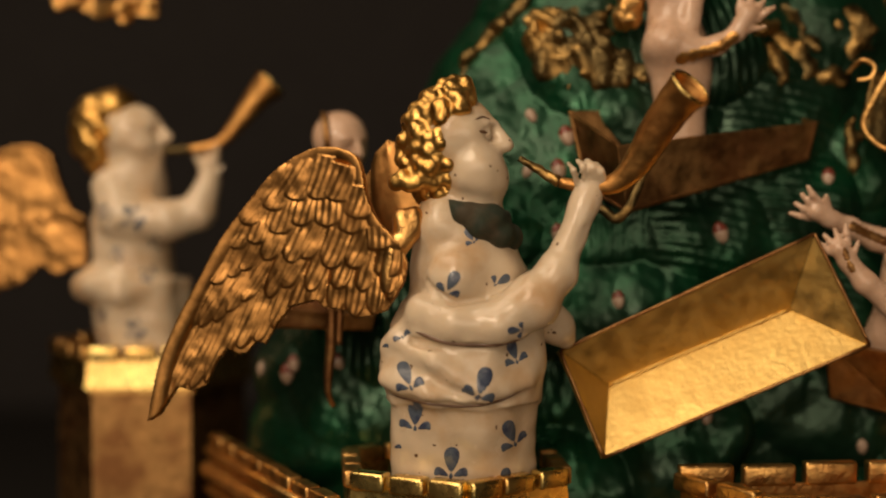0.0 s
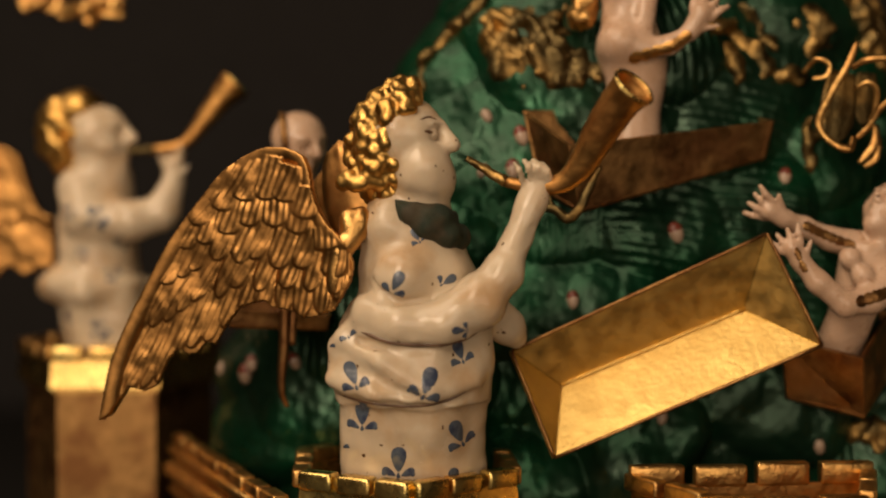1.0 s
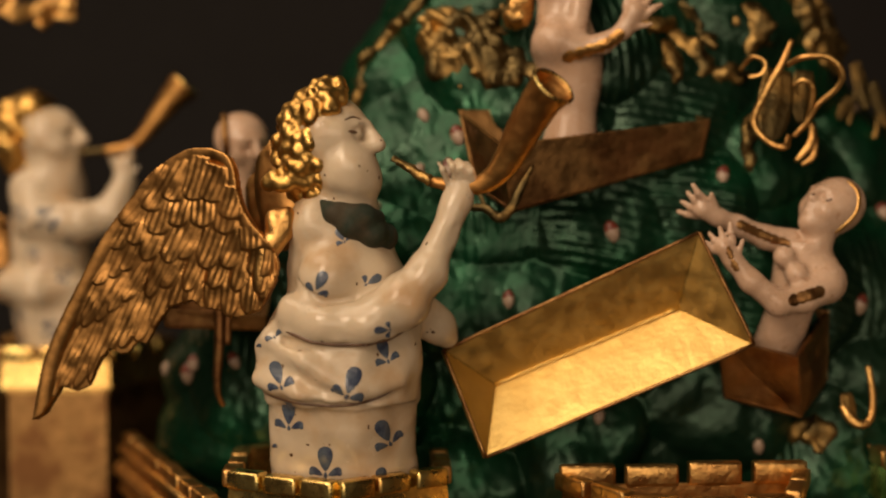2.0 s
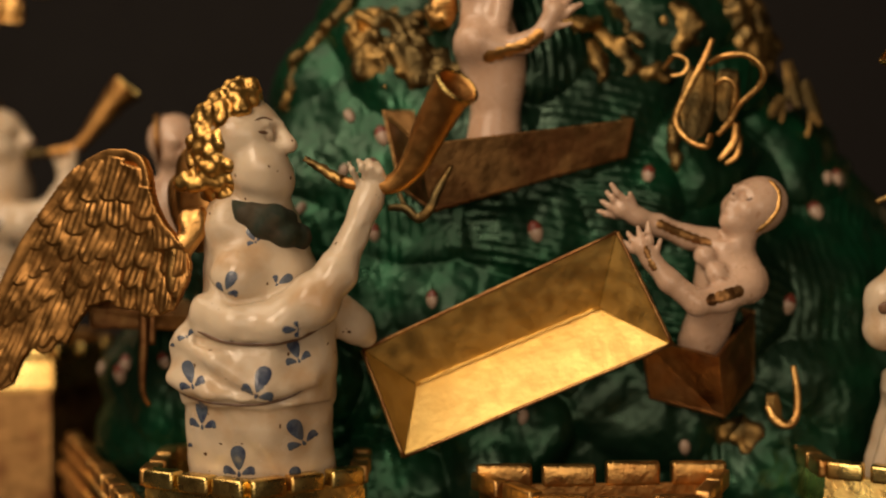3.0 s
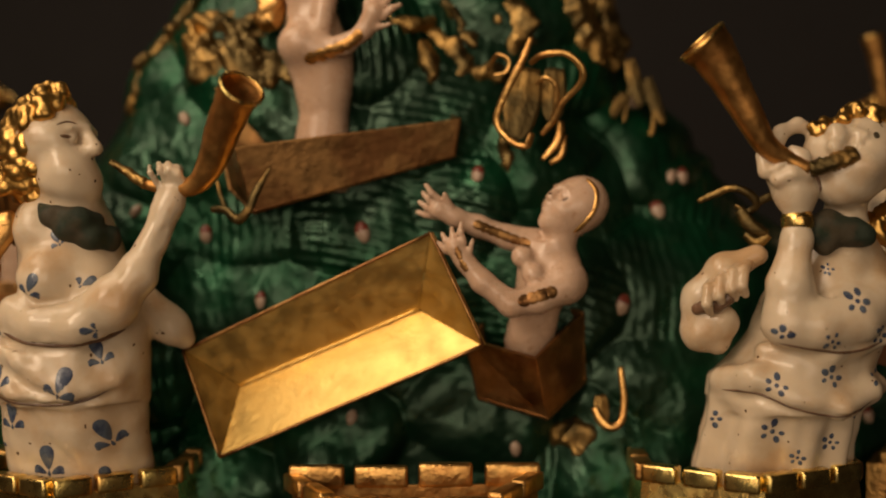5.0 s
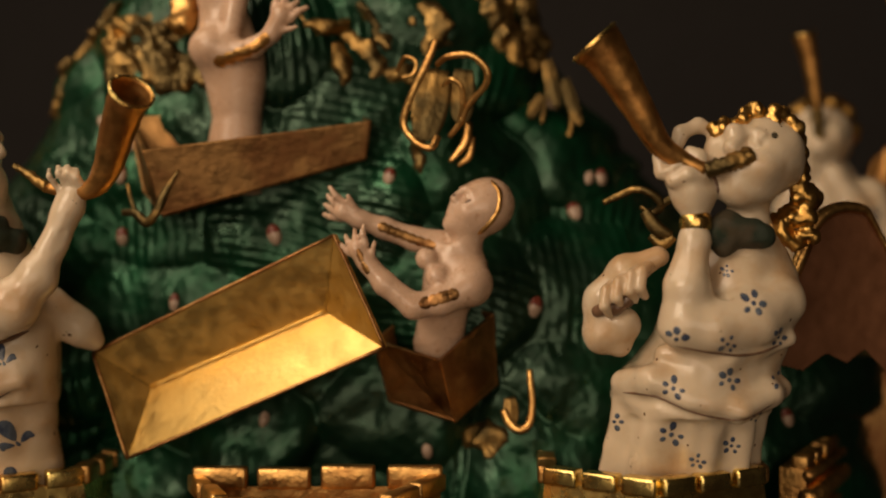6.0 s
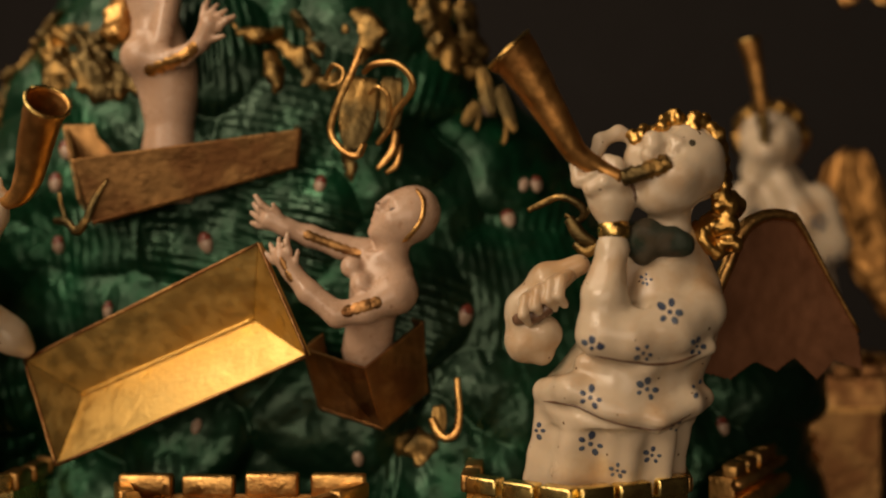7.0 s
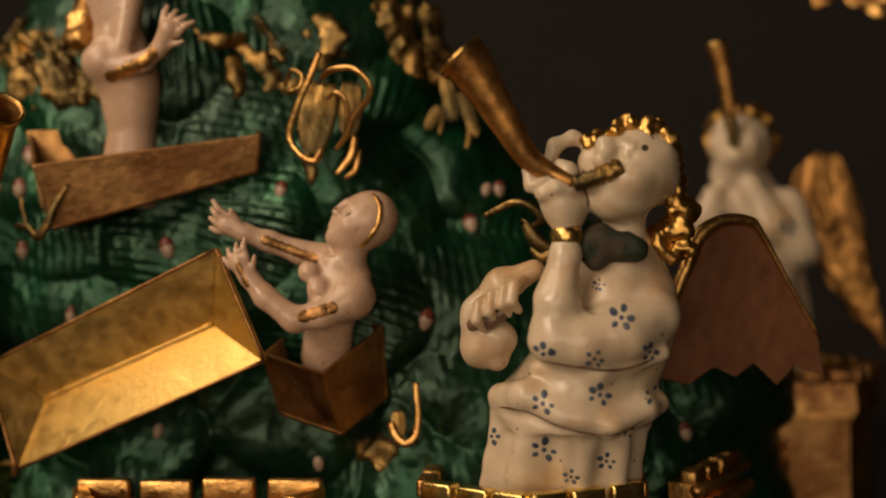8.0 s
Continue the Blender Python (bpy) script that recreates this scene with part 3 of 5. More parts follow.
def head(c, at, forward, up, r, puff=0.42, nose=1.0):
    """A simple carved head: skull, jaw, cheeks, brow, nose, lips and eyes, turned towards forward."""
    f = Vector(forward).normalized()
    u = Vector(up)
    u = (u - f * u.dot(f)).normalized()
    w = f.cross(u)
    o = Vector(at)

    def q(a, b, d):
        return tuple(o + (f * a + w * b + u * d) * r)

    c.ball(q(0, 0, 0), r, 0.2 * r)
    c.ball(q(-0.25, 0, 0.05), 0.93 * r, 0.3 * r)
    c.ball(q(0.22, 0, -0.7), 0.7 * r, 0.3 * r)
    c.ball(q(0.62, 0, -1.1), 0.27 * r, 0.3 * r)
    for e in (-1, 1):
        c.ball(q(0.50, 0.42 * e, -0.40), puff * r, 0.16 * r)
        c.ball(q(0.98, 0.36 * e, 0.08), 0.27 * r, 0.12 * r, cut=True)
        c.ball(q(0.78, 0.36 * e, 0.06), 0.16 * r, 0.03 * r)
        c.limb([q(0.9, 0.12 * e, 0.32), q(0.82, 0.5 * e, 0.28)], [0.10 * r, 0.08 * r], 0.14 * r)
    c.limb([q(0.94, 0, 0.25), q(0.94 + 0.3 * nose, 0, -0.2)], [0.13 * r, 0.19 * r * nose], 0.10 * r)
    c.limb([q(1.05, -0.12, -0.26), q(1.05, 0.12, -0.26)], [0.12 * r, 0.12 * r], 0.08 * r)
    c.limb([q(0.92, -0.16, -0.52), q(0.98, 0, -0.50), q(0.92, 0.16, -0.52)], [0.09 * r, 0.12 * r, 0.09 * r], 0.08 * r)
    c.limb([q(0.86, -0.14, -0.74), q(0.92, 0, -0.74), q(0.86, 0.14, -0.74)], [0.09 * r, 0.13 * r, 0.09 * r], 0.08 * r)


def grip(c, wrist, reach, side, size, spread=0.28, bend=0.4):
    """A small open hand: a palm, four fingers and a thumb."""
    o, f, w = Vector(wrist), Vector(reach).normalized(), Vector(side).normalized()
    n = f.cross(w).normalized()
    c.limb([tuple(o), tuple(o + f * size * 0.9)], [size * 0.42, size * 0.5], size * 0.25)
    for i in range(4):
        k = (i - 1.5) * spread
        a = o + f * size * 0.9 + w * size * k * 1.1
        b = a + (f + w * k * 0.7).normalized() * size * 0.55
        d = b + (f * 0.6 + n * bend + w * k * 0.7).normalized() * size * 0.45
        c.limb([tuple(a), tuple(b), tuple(d)], [size * 0.18, size * 0.17, size * 0.13], size * 0.06)
    a = o + f * size * 0.3 + w * size * 0.4
    c.limb([tuple(a), tuple(a + (f * 0.6 + w * 0.7) * size * 0.8)], [size * 0.18, size * 0.12], size * 0.1)


def lily_statue():
    """The front statue in a lily-patterned robe, with one long feathered wing."""
    s = Shape()
    c = Clay((1, 94, 42), (28, 117, 88), 0.24)
    # robe: skirt, overhanging fold, waist roll, chest
    c.column([(46, 12.7, 107.9, 6.1, 4.3), (50, 12.6, 107.8, 6.1, 4.4), (54, 12.4, 107.2, 6.0, 4.7), (57, 12.3, 106.5, 6.0, 5.1), (62, 12.3, 106, 5.9, 5)], 0.8, 5, 0.03, 0.6)
    c.column([(58.9, 12.4, 105.9, 6.2, 5.6), (60.2, 12.4, 105.9, 6.35, 5.8), (62, 12.5, 105.9, 6.25, 5.7), (65, 12.6, 105.9, 6.2, 5.4), (67, 12.8, 106, 5.4, 4.8)], 0.6, 5, 0.03, 2.0)
    c.ball((7.2, 104.6, 62.0), (1.8, 2.4, 2.0), 1.2)
    c.ball((16.5, 104.4, 62.5), (2.2, 2.8, 2.4), 1.2)
    c.limb([(5.8, 103.2, 61.0), (9.1, 101.3, 60.2), (13.1, 101.1, 60.0), (16.8, 102.0, 61.0)], [0.7, 0.8, 0.8, 0.7], 0.9)
    c.limb([(6.5, 103.0, 64.2), (9.5, 101.0, 62.6), (13.0, 100.6, 60.4)], [0.5, 0.6, 0.5], 1.0)
    c.limb([(6.4, 104.0, 63.5), (8.1, 103.0, 65.5)], [0.9, 1.0], 0.9)
    c.column([(65, 13.0, 106, 5.6, 4.9), (68, 13.1, 106, 5.3, 4.7), (71, 12.4, 105.8, 4.4, 4.3), (75, 12.0, 105.8, 3.3, 3.4), (77, 12.3, 105.5, 2.3, 2.6)], 0.9)
    c.ball((11.3, 102.6, 69.1), 2.5, 0.8)
    c.ball((14.4, 103.6, 69.2), 1.7, 0.9)
    c.ball((10.0, 104.0, 73.2), (1.9, 2.2, 2.3), 0.9)
    # near arm, across and up to the horn
    c.limb([(8.8, 102.6, 66.2), (11.1, 101.4, 65.5), (14.4, 100.9, 65.6), (17.2, 100.6, 67.3)], [1.7, 1.75, 1.9, 2.0], 0.5)
    c.limb([(17.2, 100.6, 67.3), (19.1, 100.8, 69.5), (19.9, 101.2, 71.5)], [2.0, 1.55, 1.15], 0.7)
    c.limb([(19.9, 101.2, 71.5), (20.4, 101.3, 72.3), (21.5, 101.8, 75.2)], [1.1, 1.05, 1.3], 0.5)
    c.limb([(8.3, 101.9, 64.8), (12.1, 100.4, 64.5), (15.9, 100.4, 64.8), (17.9, 100.6, 66.2)], [0.5, 0.55, 0.55, 0.4], 0.5)
    c.limb([(8.0, 102.0, 64.0), (10.7, 100.0, 63.7), (14.2, 99.9, 63.6), (17.8, 101.0, 64.8)], [0.35, 0.4, 0.4, 0.3], 0.35, cut=True)
    c.limb([(5.8, 102.0, 59.6), (9.0, 100.6, 59.2), (13.0, 100.4, 59.0), (17.2, 101.6, 60.0)], [0.3, 0.35, 0.35, 0.3], 0.35, cut=True)
    c.limb([(6.4, 102.0, 65.2), (7.4, 101.0, 62.9), (9.4, 100.3, 60.9), (12.4, 100.1, 59.9)], [0.25, 0.32, 0.32, 0.2], 0.6, cut=True)
    c.limb([(10.2, 101.3, 57.5), (12.5, 101.9, 54.0), (14.0, 102.6, 50.0)], [0.2, 0.4, 0.5], 1.0, cut=True)
    for k in range(3):
        c.limb([(19.0 - 0.2 * k, 99.8, 71.2 + 0.55 * k), (20.3, 99.7, 71.5 + 0.5 * k), (21.4, 100.6, 72.2 + 0.45 * k)], [0.12, 0.16, 0.12], 0.25, cut=True)
    c.limb([(9.1, 102.0, 68.8), (10.8, 100.6, 67.2), (13.5, 101.0, 67.5)], [0.2, 0.25, 0.2], 0.4, cut=True)
    # hand and fingers round the horn
    c.ball((21.7, 101.6, 75.9), (1.1, 0.8, 1.2), 0.4)
    for i, (gx, gz) in enumerate(((20.3, 77.9), (21.05, 78.1), (21.8, 78.1), (22.5, 77.8))):
        c.limb([(gx + 0.5, 101.4, gz - 1.3), (gx, 100.6, gz - 0.3), (gx - 0.25, 101.4, gz + 0.25)], [0.36, 0.32, 0.26], 0.08)
    # far arm with its hand lowered
    c.limb([(18.0, 106.5, 66.6), (20.4, 107.5, 64.6), (21.2, 108.0, 63.6)], [1.8, 1.5, 0.9], 0.6)
    head(c, (11.6, 104.3, 80.3), (0.94, -0.34, -0.02), (0.02, 0.05, 1.0), 3.2, 0.34)
    c.ball((12.9, 103.0, 77.6), (2.3, 2.2, 2.2), 0.7)
    c.ball((13.8, 103.6, 77.0), (1.9, 2.0, 1.9), 0.6)
    c.column([(72.5, 12.9, 104.8, 2.5, 2.4), (77, 12.9, 104.3, 2.2, 2.3)], 0.6)
    c.roughen(0.06, 3.2, 12)
    body = c.skin()
    s.add(*body, 0)
    tree = BVHTree.FromPolygons([Vector(p) for p in body[0]], body[1])
    # crease shade painted as brown lines under the sleeve and the fold, and the features
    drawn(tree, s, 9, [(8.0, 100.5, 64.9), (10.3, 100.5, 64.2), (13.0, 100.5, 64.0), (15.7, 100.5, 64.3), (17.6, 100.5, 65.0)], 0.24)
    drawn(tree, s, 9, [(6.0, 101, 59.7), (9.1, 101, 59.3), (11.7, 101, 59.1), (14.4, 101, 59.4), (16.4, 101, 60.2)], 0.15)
    painted(tree, s, 9, (13.3, 80.6), [(1.5 * u, 0.55 * w) for u, w in DISC], 0.26, -6)
    drawn(tree, s, 9, [(12.6, 101.0, 81.5), (13.3, 101.0, 81.8), (14.0, 101.0, 81.6)], 0.09)
    band(tree, s, 9, [(15.0, 101.0, 78.3), (15.5, 101.0, 78.1)], 0.16, 4)
    # dark neckcloth
    k = Clay((8, 98, 68), (19, 110, 79), 0.2)
    k.limb([(10.6, 102.9, 75.2), (11.6, 102.3, 74.3), (13.2, 102.1, 73.3), (14.8, 102.7, 72.6), (15.8, 104.2, 72.3), (15.6, 106.5, 72.8)], [0.35, 0.75, 1.05, 1.1, 1.0, 0.7], 0.5)
    k.limb([(12.4, 102.0, 74.6), (14.2, 102.2, 73.9), (15.2, 103.2, 73.8)], [0.5, 0.9, 0.7], 0.5)
    k.roughen(0.05, 2.2, 4)
    s.add(*k.skin(), 4)
    # gold clasp at the shoulder
    k = Clay((3, 97, 66), (14, 112, 82), 0.24)
    for gx, gy, r in ((742, 420, 1.0), (722, 445, 1.2), (758, 388, 0.9), (735, 392, 0.9), (715, 480, 1.0), (712, 505, 0.8), (760, 412, 0.5)):
        k.ball((4.9 + (gx - 690) * 0.0463, 103.1, 70.5 - (gy - 460) * 0.0458), (0.8 * r, 0.8 * r, 1.1 * r), 0.7)
    s.add(*k.skin(), 1)
    # curled hair
    h = Clay((3, 97, 72), (17, 113, 88), 0.2)
    h.ball((10.0, 105.2, 79.6), (2.7, 3.5, 4.3), 0.4)
    h.ball((11.0, 104.6, 82.0), (2.3, 3.2, 2.3), 0.6)
    curls(h, (10.0, 105.3, 79.3), (2.8, 3.4, 4.4), 210, 0.6, 5, lambda d: d.x < 0.35 and d.y < 0.8)
    curls(h, (11.0, 104.5, 81.9), (2.3, 3.1, 2.5), 95, 0.55, 15, lambda d: d.x < 0.75 and d.z > -0.3)
    for gx, gy, r in ((782, 152, 0.55), (800, 147, 0.6), (820, 150, 0.65), (828, 162, 0.5), (775, 165, 0.6), (808, 165, 0.6)):
        h.ball((6.7 + (gx - 702) * 0.0463, 104.2, 80.7 - (gy - 235) * 0.0463), r, 0.2)
    for i in range(9):
        h.ball((6.6 + i * 0.48, 103.3 - 0.6 * math.sin(i * 0.4), 76.6 + 0.35 * math.sin(i * 1.9) + 0.06 * i), 0.72, 0.15)
    s.add(*h.skin(), 2)
    # painted lilies
    for gx, gy, z, a in LILIES:
        lily(tree, s, 3, gx, gy, z * 0.84, a)
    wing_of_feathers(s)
    statue("statue", s, (13, 106, 44), "white enamel statue, blue lily-patterned robe, spread gold wing")


LILIES = [(*(8.1, 101.0, 57.8)[::2], 1.45, 0), (*(11.0, 101.0, 54.0)[::2], 1.6, 0), (*(15.9, 102.0, 56.3)[::2], 1.5, 25), (*(7.4, 101.0, 61.2)[::2], 1.35, 20), (*(13.0, 101.0, 60.7)[::2], 1.6, -20), (*(10.6, 101.0, 68.6)[::2], 1.2, -25), (*(15.8, 101.0, 63.1)[::2], 1.2, 20), (*(15.7, 101.0, 65.2)[::2], 0.8, 90), (*(6.4, 101.0, 55.5)[::2], 0.8, 10), (*(6.8, 101.0, 64.8)[::2], 0.9, 30), (*(14.7, 101.0, 68.8)[::2], 0.9, -60), (*(12.4, 101.0, 72.3)[::2], 0.8, 30), (*(15.6, 101.0, 52.5)[::2], 1.2, 10), (*(5.4, 102.0, 63.9)[::2], 0.7, 0)]


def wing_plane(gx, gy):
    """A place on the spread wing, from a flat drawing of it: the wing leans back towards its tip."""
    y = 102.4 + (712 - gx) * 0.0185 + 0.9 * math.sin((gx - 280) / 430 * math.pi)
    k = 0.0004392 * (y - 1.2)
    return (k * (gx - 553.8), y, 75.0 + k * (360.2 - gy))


def inside(outline, x, y):
    """Which places of a grid lie within an outline."""
    won = np.zeros(x.shape, bool)
    for (ax, ay), (bx, by) in zip(outline, outline[1:] + outline[:1]):
        if ay != by:
            won ^= ((ay > y) != (by > y)) & (x < (bx - ax) * (y - ay) / (by - ay) + ax)
    return won


def chased_sheet(s, slot, outline, plumes, place, out, step, unit, thick=0.5, dome=0.24, rim=0.0, rim_count=0, rough=1.0):
    """One beaten sheet within an outline, with plumes chased into it. plumes: root, tip, width, level; unit: millimetres to one unit of the drawing."""
    o = np.array(outline, float)
    x, y = np.meshgrid(np.arange(o[:, 0].min(), o[:, 0].max() + step, step), np.arange(o[:, 1].min(), o[:, 1].max() + step, step), indexing="ij")
    keep = inside([tuple(p) for p in outline], x, y)
    h = np.zeros_like(x)
    for root, tip, width, level in plumes:
        d = np.array(tip, float) - np.array(root, float)
        long = np.hypot(*d)
        u = ((x - root[0]) * d[0] + (y - root[1]) * d[1]) / long ** 2
        w = ((x - root[0]) * d[1] - (y - root[1]) * d[0]) / long
        w = w + 0.06 * long * (u - 0.5) ** 2
        half = width / 2 * np.where(u < 0.75, 0.82 + 0.24 * u, np.sqrt(np.clip(1 - ((u - 0.75) / 0.25) ** 2, 0, 1)))
        q = np.abs(w) / np.maximum(half, 1e-3)
        barb = np.sin((w + 0.15 * u * long) * unit * 2 * np.pi / 0.55)
        e = level + dome * np.sqrt(np.clip(1 - q ** 2.6, 0, 1)) * (0.7 + 0.3 * u) + 0.03 * barb
        h = np.where((u > -0.05) & (u < 1) & (q < 1), np.maximum(h, e), h)
    h += rough * (0.05 * ripple(x, y, 1.4 / unit, 3) + 0.12 * ripple(x, y, 5 / unit, 4))
    if rim:
        edge = np.full(x.shape, 9e9)
        for a, b in zip(o[:rim_count - 1], o[1:rim_count]):
            g = b - a
            k = np.clip(((x - a[0]) * g[0] + (y - a[1]) * g[1]) / (g @ g), 0, 1)
            edge = np.minimum(edge, np.hypot(x - a[0] - k * g[0], y - a[1] - k * g[1]))
        h = np.maximum(h, rim * np.sqrt(np.clip(1 - (edge * unit / 0.9 - 0.35) ** 2, 0, 1)))
    index = np.full(x.shape, -1)
    index[keep] = np.arange(int(keep.sum()))
    n = int(keep.sum())
    way = Vector(out).normalized()
    base = [Vector(place(px, py)) for px, py in zip(x[keep], y[keep])]
    v = [p + way * e for p, e in zip(base, h[keep])] + [p - way * thick for p in base]
    f, sides = [], {}
    for i, j in np.argwhere(keep[:-1, :-1] & keep[1:, :-1] & keep[:-1, 1:] & keep[1:, 1:]):
        q = [int(index[i, j]), int(index[i + 1, j]), int(index[i + 1, j + 1]), int(index[i, j + 1])]
        f.append(tuple(q))
        f.append(tuple(n + k for k in reversed(q)))
        for a, b in zip(q, q[1:] + q[:1]):
            sides[(a, b)] = True
    for a, b in sides:
        if (b, a) not in sides:
            f.append((b, a, n + a, n + b))
    used = sorted({k for q in f for k in q})
    back = {k: i for i, k in enumerate(used)}
    s.add([v[k] for k in used], [tuple(back[k] for k in q) for q in f], slot)


def wing_of_feathers(s):
    r = random.Random(8)
    out = Vector((-0.25, -1, 0.12))
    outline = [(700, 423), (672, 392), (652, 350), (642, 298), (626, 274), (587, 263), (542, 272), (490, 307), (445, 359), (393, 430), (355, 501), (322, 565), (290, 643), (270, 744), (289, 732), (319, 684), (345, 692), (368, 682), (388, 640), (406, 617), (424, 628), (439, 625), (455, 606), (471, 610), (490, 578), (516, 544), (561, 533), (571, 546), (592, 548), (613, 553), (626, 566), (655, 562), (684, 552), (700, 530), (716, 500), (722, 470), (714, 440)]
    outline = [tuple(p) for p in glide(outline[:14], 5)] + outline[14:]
    plumes = []

    def row(count, tips, roots, width, level, loose):
        at = np.linspace(0, 1, len(tips))
        to = np.linspace(0, 1, len(roots))
        for i in range(count):
            u = i / (count - 1)
            tip = [np.interp(u, at, [p[k] for p in tips]) + r.uniform(-loose, loose) for k in (0, 1)]
            root = [np.interp(u, to, [p[k] for p in roots]) + r.uniform(-loose, loose) * 0.5 for k in (0, 1)]
            plumes.append((root, tip, width * r.uniform(0.9, 1.12), level + 0.1 * u))

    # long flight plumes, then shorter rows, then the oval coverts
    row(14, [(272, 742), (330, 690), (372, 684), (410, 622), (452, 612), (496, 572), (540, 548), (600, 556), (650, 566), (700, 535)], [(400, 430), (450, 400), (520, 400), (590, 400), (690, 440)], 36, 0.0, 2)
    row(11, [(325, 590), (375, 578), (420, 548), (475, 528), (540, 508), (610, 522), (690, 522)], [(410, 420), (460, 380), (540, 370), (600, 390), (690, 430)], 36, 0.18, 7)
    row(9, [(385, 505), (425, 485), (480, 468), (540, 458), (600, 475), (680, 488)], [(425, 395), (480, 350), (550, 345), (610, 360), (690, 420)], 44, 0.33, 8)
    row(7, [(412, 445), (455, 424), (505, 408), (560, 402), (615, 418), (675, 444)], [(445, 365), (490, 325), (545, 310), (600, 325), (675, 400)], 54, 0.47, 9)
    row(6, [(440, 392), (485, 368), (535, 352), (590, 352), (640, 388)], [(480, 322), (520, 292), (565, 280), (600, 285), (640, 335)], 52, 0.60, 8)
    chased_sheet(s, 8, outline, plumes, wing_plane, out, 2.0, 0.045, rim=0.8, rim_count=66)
    # the far wing, seen past the head
    s.add(*feather((8.3, 109.5, 71.2), (6.4, 110.5, 80.3), 5.0, (-0.3, -1, 0.1), 0.3), 8)
    s.add(*feather((7.0, 110.2, 72.1), (5.1, 111.5, 77.9), 4.0, (-0.3, -1, 0.1), 0.3), 8)


lily_statue()


def horn(pts, radii, label, hollow=4, wobble=0.04):
    t = thing("horn", pts[3], label, "horn", "gold horns")
    part("mouthpiece", Shape().add(*smooth_tube(pts[:3], [1.08 * q for q in radii[:3]], 8, sides=16, wobble=0.45)), ledge_gold, t, "dull lumpy mouthpiece")
    part("pipe", Shape().add(*smooth_tube(pts[2:], radii[2:], 6, sides=22, hollow=hollow * 5, wall=0.22, wobble=wobble)), horn_gold, t)
    o, d = Vector(pts[-1]), (Vector(pts[-1]) - Vector(pts[-2])).normalized()
    a = d.cross(Vector((0.3, 1, 0.2))).normalized()
    b = d.cross(a)
    r = radii[-1] - 0.08
    lip = [o + (a * math.cos(i * math.pi / 14) + b * math.sin(i * math.pi / 14)) * r for i in range(29)]
    part("bell_rim", Shape().add(*tube(lip, [0.16] * 29, 8)), gold_bright, t, "worn bright rim")
    return t


horn([(16.4, 103.2, 78.6), (17.6, 103.0, 77.9), (19.5, 102.4, 76.7), (21.9, 101.8, 76.3), (23.9, 101.0, 76.7), (25.3, 100.0, 78.3), (26.5, 98.6, 80.8), (27.7, 97.2, 82.9), (28.4, 96.4, 83.8)], [0.22, 0.3, 0.42, 0.62, 0.85, 1.15, 1.4, 1.55, 1.78], "curved gold horn held to the lips, bell upward")


